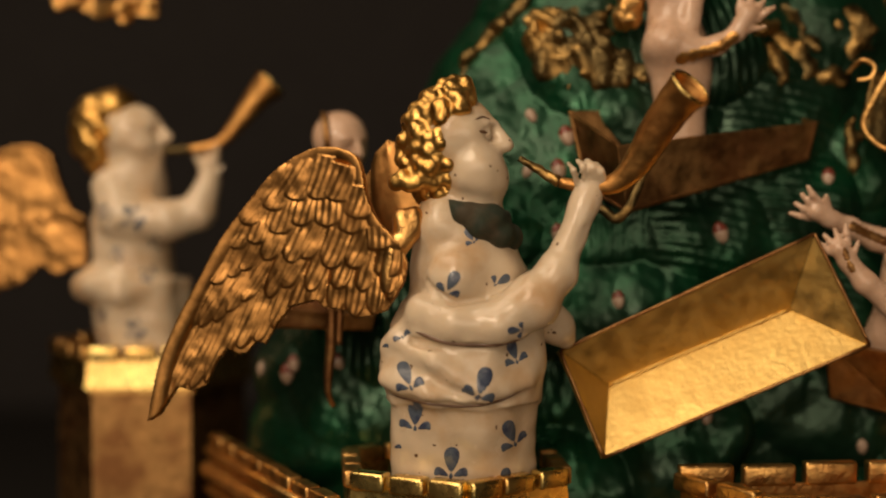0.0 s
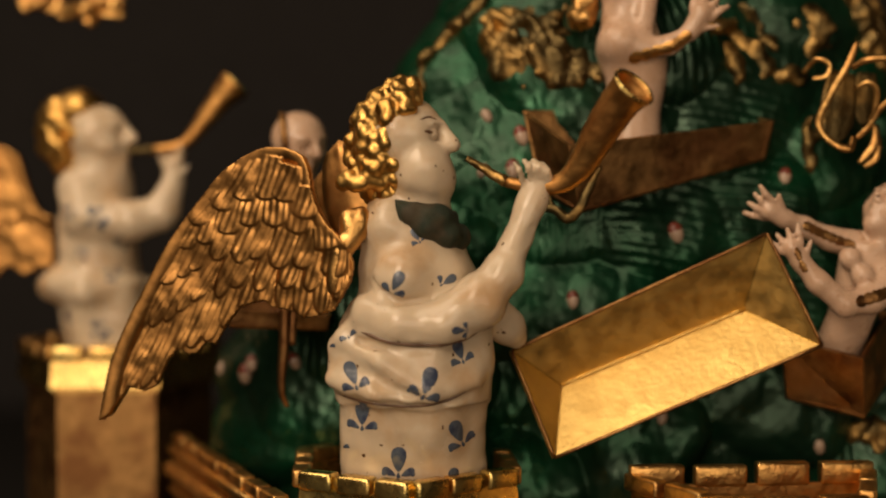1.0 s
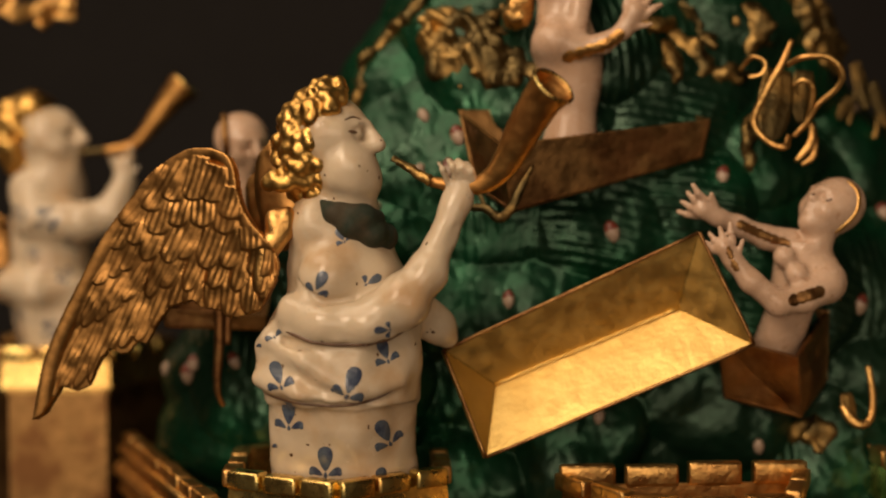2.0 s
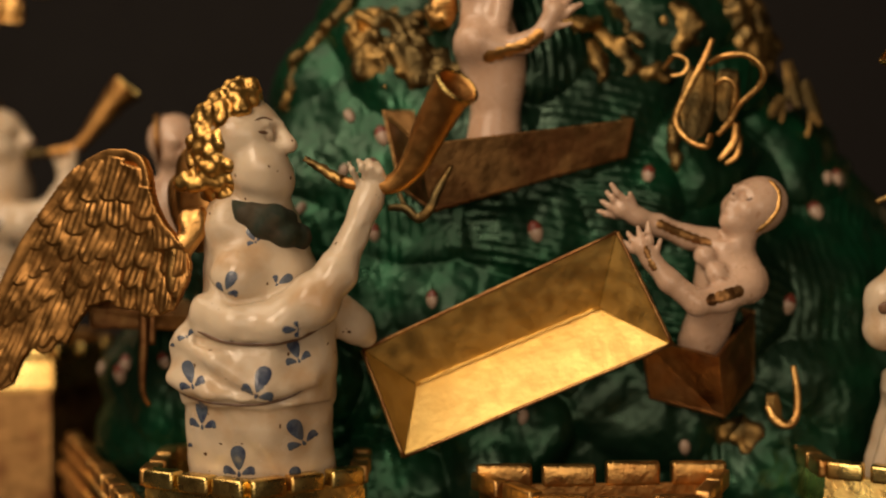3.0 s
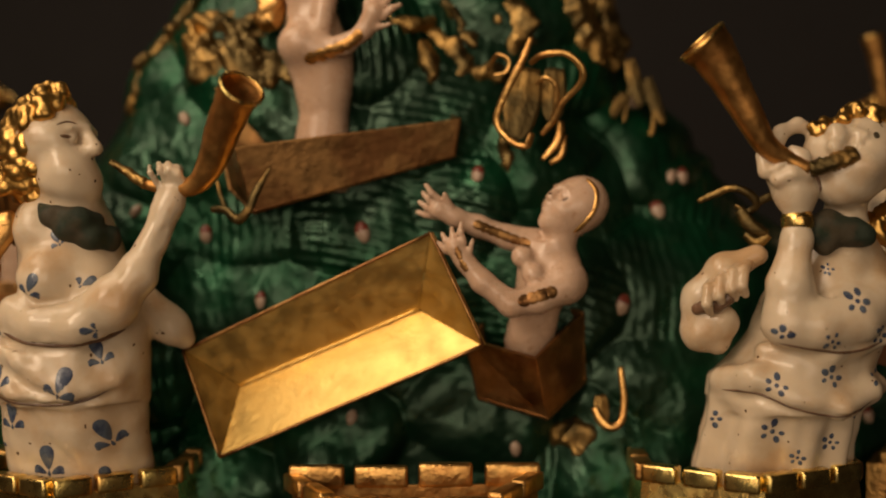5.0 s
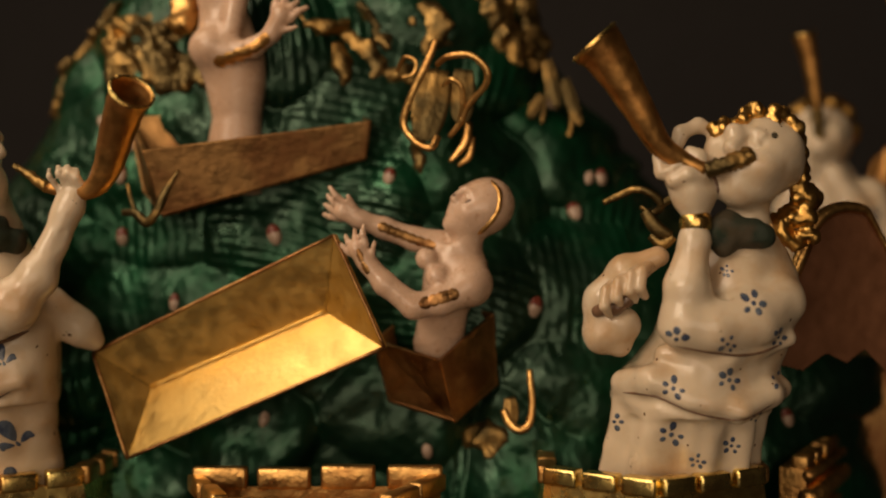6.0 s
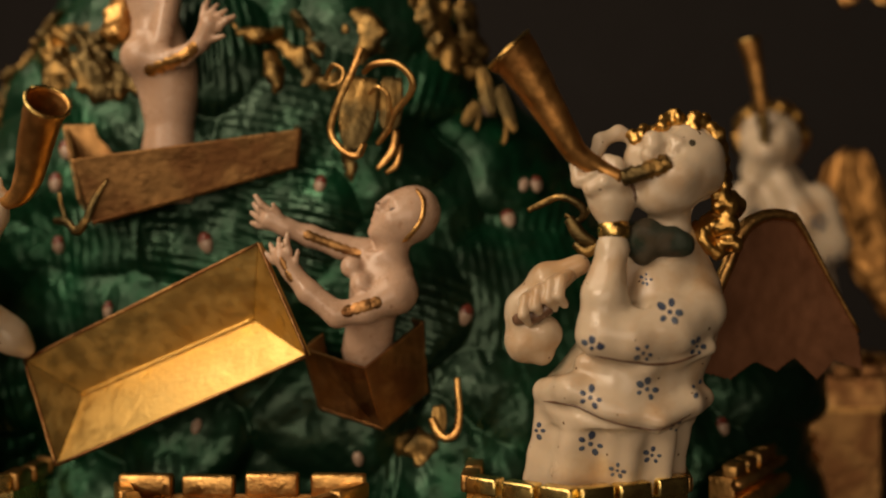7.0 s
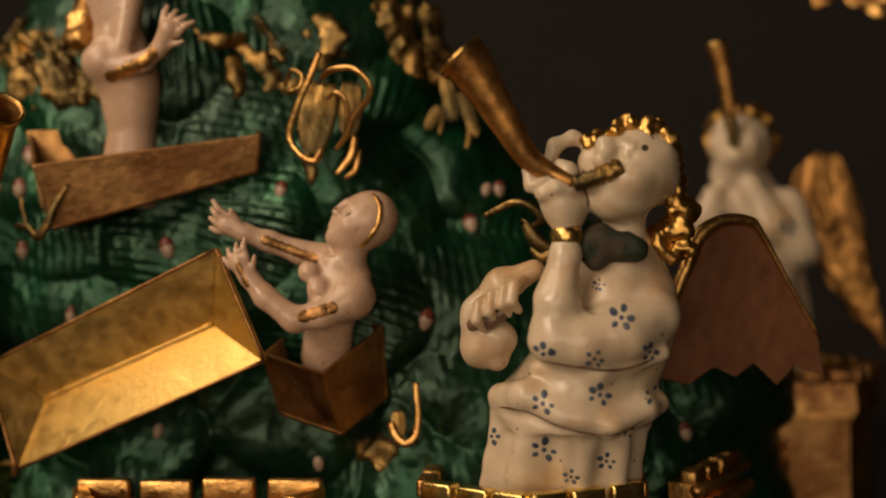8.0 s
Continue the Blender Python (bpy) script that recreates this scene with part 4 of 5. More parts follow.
def blossom_statue():
    """The other front statue: robe with blossoms, raised arm, head thrown back."""
    s = Shape()
    c = Clay((60, 94, 42), (84, 117, 88), 0.24)
    c.column([(46, 70.5, 107.9, 6.4, 4.4), (50, 70.6, 107.8, 6.4, 4.5), (54, 71.0, 107.1, 6.3, 4.8), (57, 71.5, 106.5, 6.1, 5.1), (60, 72.0, 106.3, 5.9, 5)], 0.8, 9, 0.075, 0.4)
    c.column([(57.8, 71.9, 106.2, 6.2, 5.4), (58.8, 71.9, 106.2, 6.6, 5.8), (60.3, 72.1, 106.2, 6.5, 5.6), (62, 73.2, 106.2, 5.9, 5.2), (64, 74.4, 106.2, 5.6, 4.8), (67, 75.4, 106.2, 5.2, 4.6), (69, 75.8, 106.2, 4.6, 4.2), (71.5, 75.9, 106.0, 3.2, 3.2), (73, 75.9, 105.8, 2.4, 2.5)], 0.8, 4, 0.035, 1.0)
    # overhanging hem of the blouse
    c.limb([(66.2, 104.5, 60.4), (68.3, 102.2, 60.7), (71.4, 101.2, 59.3), (74.9, 101.2, 58.5), (77.6, 102.8, 59.5), (78.8, 104.5, 59.7)], [1.0, 1.1, 0.8, 0.9, 0.9, 0.9], 0.9)
    c.limb([(69.2, 102.8, 62.9), (74.1, 101.2, 62.8), (79.0, 102.5, 64.0)], [0.6, 0.8, 0.7], 0.9)
    # raised arm: shoulder, across, elbow, wrist
    c.limb([(78.2, 103.6, 66.8), (75.9, 101.8, 65.6), (72.8, 100.9, 65.1), (70.6, 100.9, 65.3)], [2.4, 2.3, 2.0, 1.9], 0.8)
    c.limb([(70.6, 100.9, 65.3), (70.9, 101.2, 68.3), (71.6, 101.8, 71.8), (71.7, 102.0, 73.4)], [1.9, 1.75, 1.15, 0.95], 0.8)
    c.limb([(71.7, 102.0, 73.8), (71.6, 102.2, 75.4), (71.0, 102.2, 76.9)], [0.95, 1.7, 1.8], 0.6)
    c.limb([(69.0, 101.4, 77.2), (68.8, 101.6, 78.5), (69.7, 101.8, 79.3)], [0.6, 0.5, 0.45], 0.4)
    c.limb([(72.1, 101.2, 77.1), (72.0, 101.4, 78.4), (71.2, 101.6, 78.9)], [0.7, 0.55, 0.45], 0.4)
    c.limb([(69.9, 100.9, 76.5), (71.0, 100.6, 77.1), (72.1, 100.8, 76.9)], [0.55, 0.55, 0.45], 0.25)
    c.limb([(73.1, 102.2, 70.9), (73.6, 101.2, 68.3), (74.2, 100.6, 66.5)], [0.45, 0.5, 0.3], 0.6, cut=True)
    c.limb([(68.8, 101.8, 63.2), (71.5, 99.9, 62.8), (74.9, 99.6, 62.7), (79.3, 101.4, 63.9)], [0.3, 0.4, 0.4, 0.3], 0.4, cut=True)
    c.limb([(66.0, 103.0, 58.8), (68.3, 100.9, 59.2), (71.4, 100.2, 58.0), (74.8, 100.2, 57.4), (78.0, 101.8, 58.4)], [0.3, 0.4, 0.4, 0.4, 0.3], 0.4, cut=True)
    for gx, deep in ((67.0, 0.5), (71.9, 0.75), (73.3, 0.6), (76.6, 0.7)):
        c.limb([(gx + 0.2, 101.0, 56.6), (gx, 102.2, 50.0)], [deep, deep * 1.2], 0.8, cut=True)
    # cloak sleeve with a folded hand
    c.limb([(69.0, 104.5, 70.4), (66.5, 104.8, 69.3), (64.6, 105.2, 67.0), (64.6, 105.2, 64.2), (65.9, 105.0, 63.3)], [0.9, 1.35, 1.5, 1.5, 1.1], 0.8)
    c.ball((66.0, 104.6, 64.9), (1.7, 1.6, 1.6), 0.6)
    c.ball((65.7, 102.9, 66.4), (0.9, 0.7, 0.5), 0.3, cut=True)
    k = Clay((60, 96, 58), (74, 112, 76), 0.2)
    for gx, gz in ((0, 0), (22, -14), (44, -26), (62, -32)):
        x, z = 64.6 + gx * 0.0455, 67.0 - gz * 0.0458
        k.limb([(x + 0.9, 104.2, z + 1.4), (x + 0.1, 102.6, z + 0.9), (x - 0.1, 102.2, z - 0.3), (x + 0.4, 103.2, z - 1.1)], [0.5, 0.5, 0.46, 0.36], 0.08)
    s.add(*k.skin(), 0)
    # brown lump behind the fingers, added as the dark of the sleeve's hollow
    k = Clay((60, 96, 58), (74, 112, 76), 0.2)
    k.limb([(64.0, 103.9, 66.2), (65.2, 103.3, 66.5), (66.4, 103.2, 67.2), (67.2, 103.6, 68.2)], [0.5, 0.75, 0.7, 0.4], 0.3)
    k.roughen(0.08, 1.2, 3)
    s.add(*k.skin(), 9)
    # head thrown back, and neck
    head(c, (77.2, 104.2, 78.5), (-0.60, -0.66, 0.30), (0.25, 0.15, 1.0), 3.25, 0.5)
    c.ball((74.7, 102.0, 80.3), 0.75, 0.35)
    c.limb([(70.4, 103.6, 79.1), (70.9, 103.9, 80.4), (72.3, 104.2, 81.0), (73.8, 104.4, 80.5)], [0.6, 0.65, 0.6, 0.5], 0.3)
    c.limb([(69.7, 101.0, 77.4), (70.4, 100.7, 78.1), (71.2, 100.9, 77.7)], [0.42, 0.4, 0.32], 0.12)
    c.ball((75.6, 103.2, 76.9), 2.4, 0.9)
    c.ball((74.2, 103.6, 78.9), 1.7, 0.8)
    c.limb([(76.3, 104.6, 74.6), (76.1, 105.2, 70.8)], [1.7, 2.1], 0.7)
    c.roughen(0.06, 3.2, 12)
    body = c.skin()
    s.add(*body, 0)
    tree = BVHTree.FromPolygons([Vector(p) for p in body[0]], body[1])
    k = Clay((66, 96, 66), (82, 112, 80), 0.24)
    for gx, gy, r_ in ((1042, 448, 1.2), (1062, 432, 1.4), (1085, 446, 1.4), (1110, 444, 1.3), (1128, 450, 0.9), (1060, 465, 1.0)):
        k.ball((74.2 + (gx - 1060) * 0.0452, 102.5, 72.6 - (gy - 440) * 0.0458), (r_, 1.0, r_ * 0.9), 0.6)
    k.roughen(0.1, 1.8, 9)
    s.add(*k.skin(), 4)
    # gilded curls over the brow and down the back
    h = Clay((68, 96, 66), (86, 114, 88), 0.2)
    h.ball((78.5, 106.2, 78.9), (2.6, 2.9, 3.5), 0.3)
    r = random.Random(4)
    for gx, gy in ((1050, 250), (1065, 240), (1085, 232), (1100, 218), (1120, 214), (1140, 222), (1160, 222), (1175, 240), (1190, 255), (1196, 275), (1200, 300), (1198, 325), (1200, 350), (1205, 375)):
        x, z = 74.2 + (gx - 1060) * 0.0452, 80.8 - (gy - 245) * 0.0458
        for i in range(3):
            h.ball((x, 103.4 + max(0.0, (gx - 1150) * 0.03), z - 0.3), 0.5, 0.4)
            h.ball((x + r.uniform(-0.5, 0.5), 102.6 + r.uniform(0, 1.6) + max(0.0, (gx - 1150) * 0.03), z + r.uniform(-0.6, 0.35)), r.uniform(0.32, 0.6), 0.14)
    for i in range(16):
        u = i / 15
        x, z = 80.6 + 0.9 * math.sin(u * 7) - 1.2 * u, 76.2 - 4.6 * u
        h.limb([(x - 0.9, 105.4, z), (x, 104.6, z - 0.35), (x + 1.0, 105.2, z - 0.2)], [0.3, 0.5, 0.3], 0.1)
    for i in range(26):
        u = i / 25
        h.ball((79.6 + 1.5 * u + 0.5 * math.sin(i * 2.3), 103.6 + 1.2 * u, 81.0 - 9.0 * u + 0.3 * math.cos(i * 1.7)), 0.55 + 0.15 * math.sin(i * 1.3), 0.12)
    h.roughen(0.08, 0.8, 6)
    s.add(*h.skin(), 2)
    # gold cuff
    s.add(*tube([(71.7, 102.0, 72.6), (71.7, 102.0, 72.9), (71.7, 102.0, 73.5), (71.7, 102.1, 74.0)], [1.15, 1.28, 1.28, 1.12], 20), 7)
    for gx, gy, z in BLOSSOMS:
        blossom(tree, s, 3, gx, gy, 0.86 * z, int(gx * 10))
    painted(tree, s, 4, (77.8, 80.0), DISC, 0.28)
    # brown lines paint the shade under arm and hem and beside the hand
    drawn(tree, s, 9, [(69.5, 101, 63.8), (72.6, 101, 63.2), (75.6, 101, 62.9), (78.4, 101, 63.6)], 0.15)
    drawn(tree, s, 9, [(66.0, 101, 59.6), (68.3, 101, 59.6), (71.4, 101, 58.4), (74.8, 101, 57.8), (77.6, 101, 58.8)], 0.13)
    drawn(tree, s, 9, [(72.6, 101, 77.4), (73.2, 101, 76.6), (73.4, 101, 75.4)], 0.2)
    # plain inner side of the wing, with a gilt edge
    outline = [(80.5, 68.0), (81.8, 70.6), (82.8, 73.1), (84.8, 74.2), (86.9, 74.1), (87.9, 73.2), (90.4, 68.7), (93.0, 64.1), (93.5, 60.6), (90.9, 61.6), (89.3, 60.0), (87.3, 62.0), (85.7, 60.9), (83.8, 61.8), (81.7, 60.4), (79.0, 61.2), (79.8, 64.3)]
    chased_sheet(s, 10, outline, [], lambda x, z: (x, 109 + (x - 80.5) * 0.31, z), (-0.25, -1, 0), 0.12, 1.0, 0.4, rough=0.35)
    s.add(*smooth_tube([(80.3, 108.6, 67.6), (81.6, 109.0, 70.5), (82.7, 109.3, 73.0), (84.7, 109.9, 74.2), (86.9, 110.6, 74.1), (87.9, 111.0, 73.2), (90.4, 111.8, 68.7), (93.0, 112.6, 64.1)], [0.55, 0.6, 0.65, 0.55, 0.45, 0.3, 0.2, 0.15], 5, sides=10), 1)
    statue("statue", s, (70.6, 106, 44), "white enamel statue, small blue blossoms, raised arm, dull wing")


BLOSSOMS = [(*(75.8, 101.0, 67.0)[::2], 1.15), (*(69.8, 101.0, 64.3)[::2], 1.1), (*(73.7, 101.0, 63.9)[::2], 0.95), (*(78.0, 102.0, 64.2)[::2], 0.9), (*(69.7, 101.0, 60.3)[::2], 1.1), (*(74.1, 101.0, 60.9)[::2], 1.1), (*(69.7, 101.0, 56.4)[::2], 1.25), (*(65.4, 102.0, 57.0)[::2], 0.9), (*(74.6, 101.0, 55.3)[::2], 0.9), (*(78.3, 103.0, 60.6)[::2], 0.8), (*(71.8, 101.0, 54.2)[::2], 0.8), (*(76.4, 101.0, 57.8)[::2], 0.7), (*(74.2, 102.0, 69.4)[::2], 0.6)]
blossom_statue()
horn([(75.9, 101.0, 78.4), (74.2, 100.6, 77.9), (72.3, 100.8, 77.3), (70.5, 101.0, 78.2), (68.8, 100.6, 79.4), (67.6, 100.2, 81.3), (66.2, 99.9, 83.7), (64.6, 99.6, 86.3), (63.7, 99.5, 87.3)], [0.75, 0.6, 0.6, 0.75, 0.95, 1.15, 1.4, 1.8, 2.12], "gold horn held high, wide bell, worn dents")


def far_statue(side):
    """A statue on a far turret: side 0 faces right in profile, side 1 looks up past its horn."""
    s = Shape()
    if side == 0:
        c = Clay((-30, 128, 50), (2, 150, 90), 0.34)
        c.column([(55.4, -17.6, 140.9, 4.9, 4.4), (60, -17.6, 140.5, 4.9, 4.6), (67, -18.4, 140.3, 5.3, 4.8)], 0.8, 6, 0.05)
        c.ball((-20.2, 140.0, 66.5), (4.9, 4.6, 2.3), 0.7)
        c.limb([(-23.9, 139.5, 65.8), (-19.6, 136.2, 65.7), (-15.8, 138.0, 66.3)], [1.2, 1.3, 1.3], 0.9)
        c.column([(67, -18.8, 140.3, 4.2, 4.2), (73, -19.3, 140.3, 4.1, 4), (78, -18.6, 140.2, 3.2, 3.2), (80, -18.2, 140, 2.2, 2.3)], 0.9)
        c.limb([(-20.8, 138.6, 76.6), (-19.7, 137.2, 73.7), (-14.8, 136.4, 73.1), (-11.8, 136.6, 74.0), (-10.7, 137.2, 77.3)], [2.2, 2.3, 2.0, 1.7, 1.2], 0.9)
        grip(c, (-10.8, 137.2, 77.1), (-0.1, 0, 1), (0.9, -0.4, 0.1), 2.0, 0.28, -0.4)
        head(c, (-18.7, 139.6, 82.1), (0.93, -0.36, 0.05), (0, 0, 1), 3.1)
        c.limb([(-19.1, 139.6, 79.0), (-19.5, 140.0, 76.7)], [2.2, 2.4], 0.8)
        h = Clay((-30, 128, 76), (-10, 150, 92), 0.3)
        h.ball((-21.9, 140.6, 82.5), (2.5, 3.1, 3.6), 0.4)
        h.ball((-20.7, 140.2, 85.0), (2.4, 2.8, 1.9), 0.5)
        curls(h, (-22.0, 140.6, 82.2), (2.7, 3.2, 3.9), 120, 0.8, 21, lambda d: d.x < 0.5)
        h.ball((-20.6, 139.6, 86.1), 1.0, 0.3)
        marks = [(*(-18.2, 136.0, 73.4)[::2], 1.3), (*(-18.2, 136.0, 61.8)[::2], 1.1), (*(-21.1, 137.0, 74.0)[::2], 0.9), (*(-20.1, 136.0, 69.7)[::2], 0.8), (*(-16.9, 136.0, 67.6)[::2], 0.9), (*(-16.1, 136.0, 70.8)[::2], 0.8), (*(-21.9, 137.0, 63.2)[::2], 0.7)]
        # wing behind the back
        outline = [(-24.2, 73.3), (-25.6, 74.0), (-26.8, 76.7), (-27.7, 80.0), (-29.4, 81.0), (-32.1, 80.8), (-35.0, 79.6), (-38.5, 76.0), (-40.5, 70.0), (-41.5, 62.0), (-38.0, 64.0), (-34.6, 65.1), (-32.8, 65.7), (-31.0, 66.3), (-29.2, 68.2), (-27.5, 67.1), (-25.7, 67.9), (-24.2, 68.2), (-24.4, 71.2)]
        plumes = [((-30 - 0.5 * i, 79), (-25.0 - 2.2 * i, 67.2 - 0.6 * i), 2.6, 0.0) for i in range(7)] + [((-29.5 - 0.6 * i, 80.5), (-26.5 - 1.9 * i, 73.0 - 0.3 * i), 2.4, 0.4) for i in range(6)]
        chased_sheet(s, 8, outline, plumes, lambda x, z: (x, 142.6 + 0.12 * (-24 - x), z), (-0.2, -1, 0.2), 0.16, 1.0, rim=0.7, rim_count=10)
        base, label = (-17.6, 140.5, 53), "white enamel statue in profile, gilt curls, far turret"
    else:
        c = Clay((76, 124, 50), (106, 148, 92), 0.34)
        c.column([(54.6, 93.2, 138.4, 4.6, 4.4), (62, 92.2, 137.4, 4.7, 4.6), (70, 90.5, 136.4, 4.9, 4.2), (76, 90.3, 136.2, 3.6, 3.4), (79, 89.6, 136, 2.4, 2.4)], 0.9, 6, 0.05)
        c.limb([(93.8, 134.5, 75.0), (94.7, 133.5, 71.0), (92.1, 132.6, 73.3), (90.2, 132.8, 77.3)], [2.2, 2.2, 1.8, 1.2], 0.9)
        c.limb([(87.8, 134.5, 74.5), (85.8, 133.6, 74.0), (86.4, 133.0, 76.5)], [2.0, 1.7, 1.1], 0.9)
        head(c, (89.3, 135.4, 81.7), (-0.35, -0.7, 0.62), (0, 0.4, 1), 3.1)
        c.ball((88.2, 134.6, 78.5), (2.0, 2.0, 1.6), 0.8)
        h = Clay((78, 126, 76), (104, 148, 92), 0.3)
        h.ball((89.8, 137.0, 82.1), (3.3, 3.0, 3.2), 0.4)
        curls(h, (89.7, 136.8, 82.1), (3.4, 3.0, 3.3), 140, 0.7, 25, lambda d: d.y > -0.35)
        marks = [(*(93.5, 133.0, 73.3)[::2], 0.9), (*(95.2, 133.0, 69.3)[::2], 0.8), (*(87.4, 133.0, 74.2)[::2], 0.7)]
        outline = [(94.8, 77.3), (95.4, 79.1), (97.5, 80.9), (99.8, 80.5), (101.5, 77.8), (102.6, 73.0), (103.7, 65.9), (104.7, 59.7), (103.1, 62.1), (101.6, 63.0), (100.2, 65.4), (98.9, 66.6), (98.0, 69.0), (96.2, 73.1)]
        plumes = [((97.5 + 0.35 * i, 79), (96.6 + 1.25 * i, 72.0 - 2.0 * i), 2.2, 0.1 * i) for i in range(7)] + [((97.5 + 0.5 * i, 80), (96.6 + 1.0 * i, 74.5 - 1.2 * i), 2.0, 0.5) for i in range(5)]
        chased_sheet(s, 8, outline, plumes, lambda x, z: (x, 138.4 + 0.1 * (x - 95), z), (0.2, -1, 0.1), 0.16, 1.0, rim=0.5, rim_count=8)
        base, label = (93.2, 138.4, 54.6), "white enamel statue with horn upright, far turret, gold wing"
    c.roughen(0.06, 3.2, 12)
    body = c.skin()
    s.add(*body, 0)
    s.add(*h.skin(), 2)
    tree = BVHTree.FromPolygons([Vector(p) for p in body[0]], body[1])
    for x, z, k in marks:
        blossom(tree, s, 3, x, z, k, int(x * 7))
    statue("statue", s, base, label)


far_statue(0)
far_statue(1)
horn([(-15.5, 137.4, 80.4), (-14.2, 137.2, 80.4), (-12.8, 137.0, 80.5), (-10.7, 136.8, 80.8), (-9.3, 136.8, 81.4), (-7.5, 136.8, 83.6), (-5.8, 136.8, 85.8), (-4.3, 136.8, 87.4)], [0.32, 0.36, 0.4, 0.5, 0.62, 0.95, 1.3, 1.75], "straight gold trumpet held before the face")
horn([(88.4, 131.8, 80.8), (88.2, 131.6, 82.4), (88.0, 131.4, 84.1), (87.8, 131.2, 85.7), (87.5, 131.0, 87.4), (87.2, 130.9, 89.1), (86.9, 130.8, 90.3), (86.6, 130.7, 91.5)], [0.5, 0.5, 0.55, 0.65, 0.75, 0.88, 1.0, 1.15], "thin gold trumpet raised upright over the face")


def leaning_statue():
    """A small bare statue leaning back in its coffin, both arms stretched out."""
    s = Shape()
    c = Clay((36, 100, 56), (62, 120, 84), 0.2)
    c.column([(58.5, 50.6, 112.6, 1.6, 1.4), (60, 50.6, 112.2, 1.9, 1.5), (63, 50.7, 110.9, 2.2, 1.8), (65.5, 51.2, 109.8, 2.1, 1.9), (68, 52.0, 109.4, 2.5, 2.0), (70, 52.4, 109.2, 2.7, 2.0), (71.6, 52.5, 109.2, 1.9, 1.7)], 0.7)
    c.ball((53.5, 108.0, 68.2), (2.1, 1.9, 2.0), 0.8)
    c.ball((50.0, 107.6, 70.4), 0.95, 0.5)
    c.ball((50.9, 107.0, 68.9), 1.0, 0.5)
    c.limb([(53.4, 108.8, 72.0), (53.8, 108.8, 73.1)], [1.35, 1.35], 0.6)
    head(c, (54.4, 108.8, 74.6), (-0.72, -0.45, 0.52), (0.45, 0.0, 1.0), 2.25, 0.40, 0.6)
    c.ball((55.2, 109.0, 74.9), 2.3, 0.4)
    # near arm
    c.limb([(53.4, 107.2, 68.0), (51.3, 106.4, 66.9), (49.0, 106.0, 66.5), (46.6, 106.0, 68.4), (45.1, 106.2, 70.2)], [1.6, 1.2, 1.05, 0.95, 0.8], 0.5)
    grip(c, (45.2, 106.2, 70.0), (-0.55, 0.0, 0.85), (0.8, -0.3, 0.45), 1.7, 0.3, 0.5)
    # far arm
    c.limb([(51.1, 109.6, 71.5), (48.9, 109.4, 72.0), (46.3, 108.8, 73.0), (44.2, 108.2, 73.8)], [1.3, 1.0, 0.9, 0.75], 0.5)
    grip(c, (44.4, 108.2, 73.8), (-0.85, -0.1, 0.42), (0.2, -0.6, 0.8), 1.8, 0.3, 0.3)
    skin = c.skin()
    s.add(*skin, 5)
    tree = BVHTree.FromPolygons([Vector(p) for p in skin[0]], skin[1])
    drawn(tree, s, 1, [(55.5, 108.0, 76.9), (56.2, 108.0, 75.8), (56.0, 108.0, 74.3), (55.1, 108.0, 73.1), (54.3, 108.0, 72.4)], 0.26)
    painted(tree, s, 9, (53.6, 75.2), [(1.4 * u, 0.6 * w) for u, w in DISC], 0.2, 25)
    painted(tree, s, 9, (52.4, 75.7), [(1.2 * u, 0.6 * w) for u, w in DISC], 0.16, 25)
    band(tree, s, 6, [(49.9, 108.0, 66.8), (51.2, 108.0, 67.2), (52.3, 108.0, 67.5)], 0.5, 14)
    band(tree, s, 6, [(50.4, 108.0, 71.5), (49.2, 108.0, 71.9), (48.2, 108.0, 72.3), (47.2, 108.0, 72.7), (46.3, 108.0, 73.1)], 0.42, 20)
    band(tree, s, 6, [(45.2, 108.0, 69.5), (44.8, 108.0, 70.3), (44.5, 108.0, 71.2)], 0.28, 6)
    statue("statue", s, (50.4, 110.6, 58), "small bare flesh-toned statue leaning back, arms outstretched")


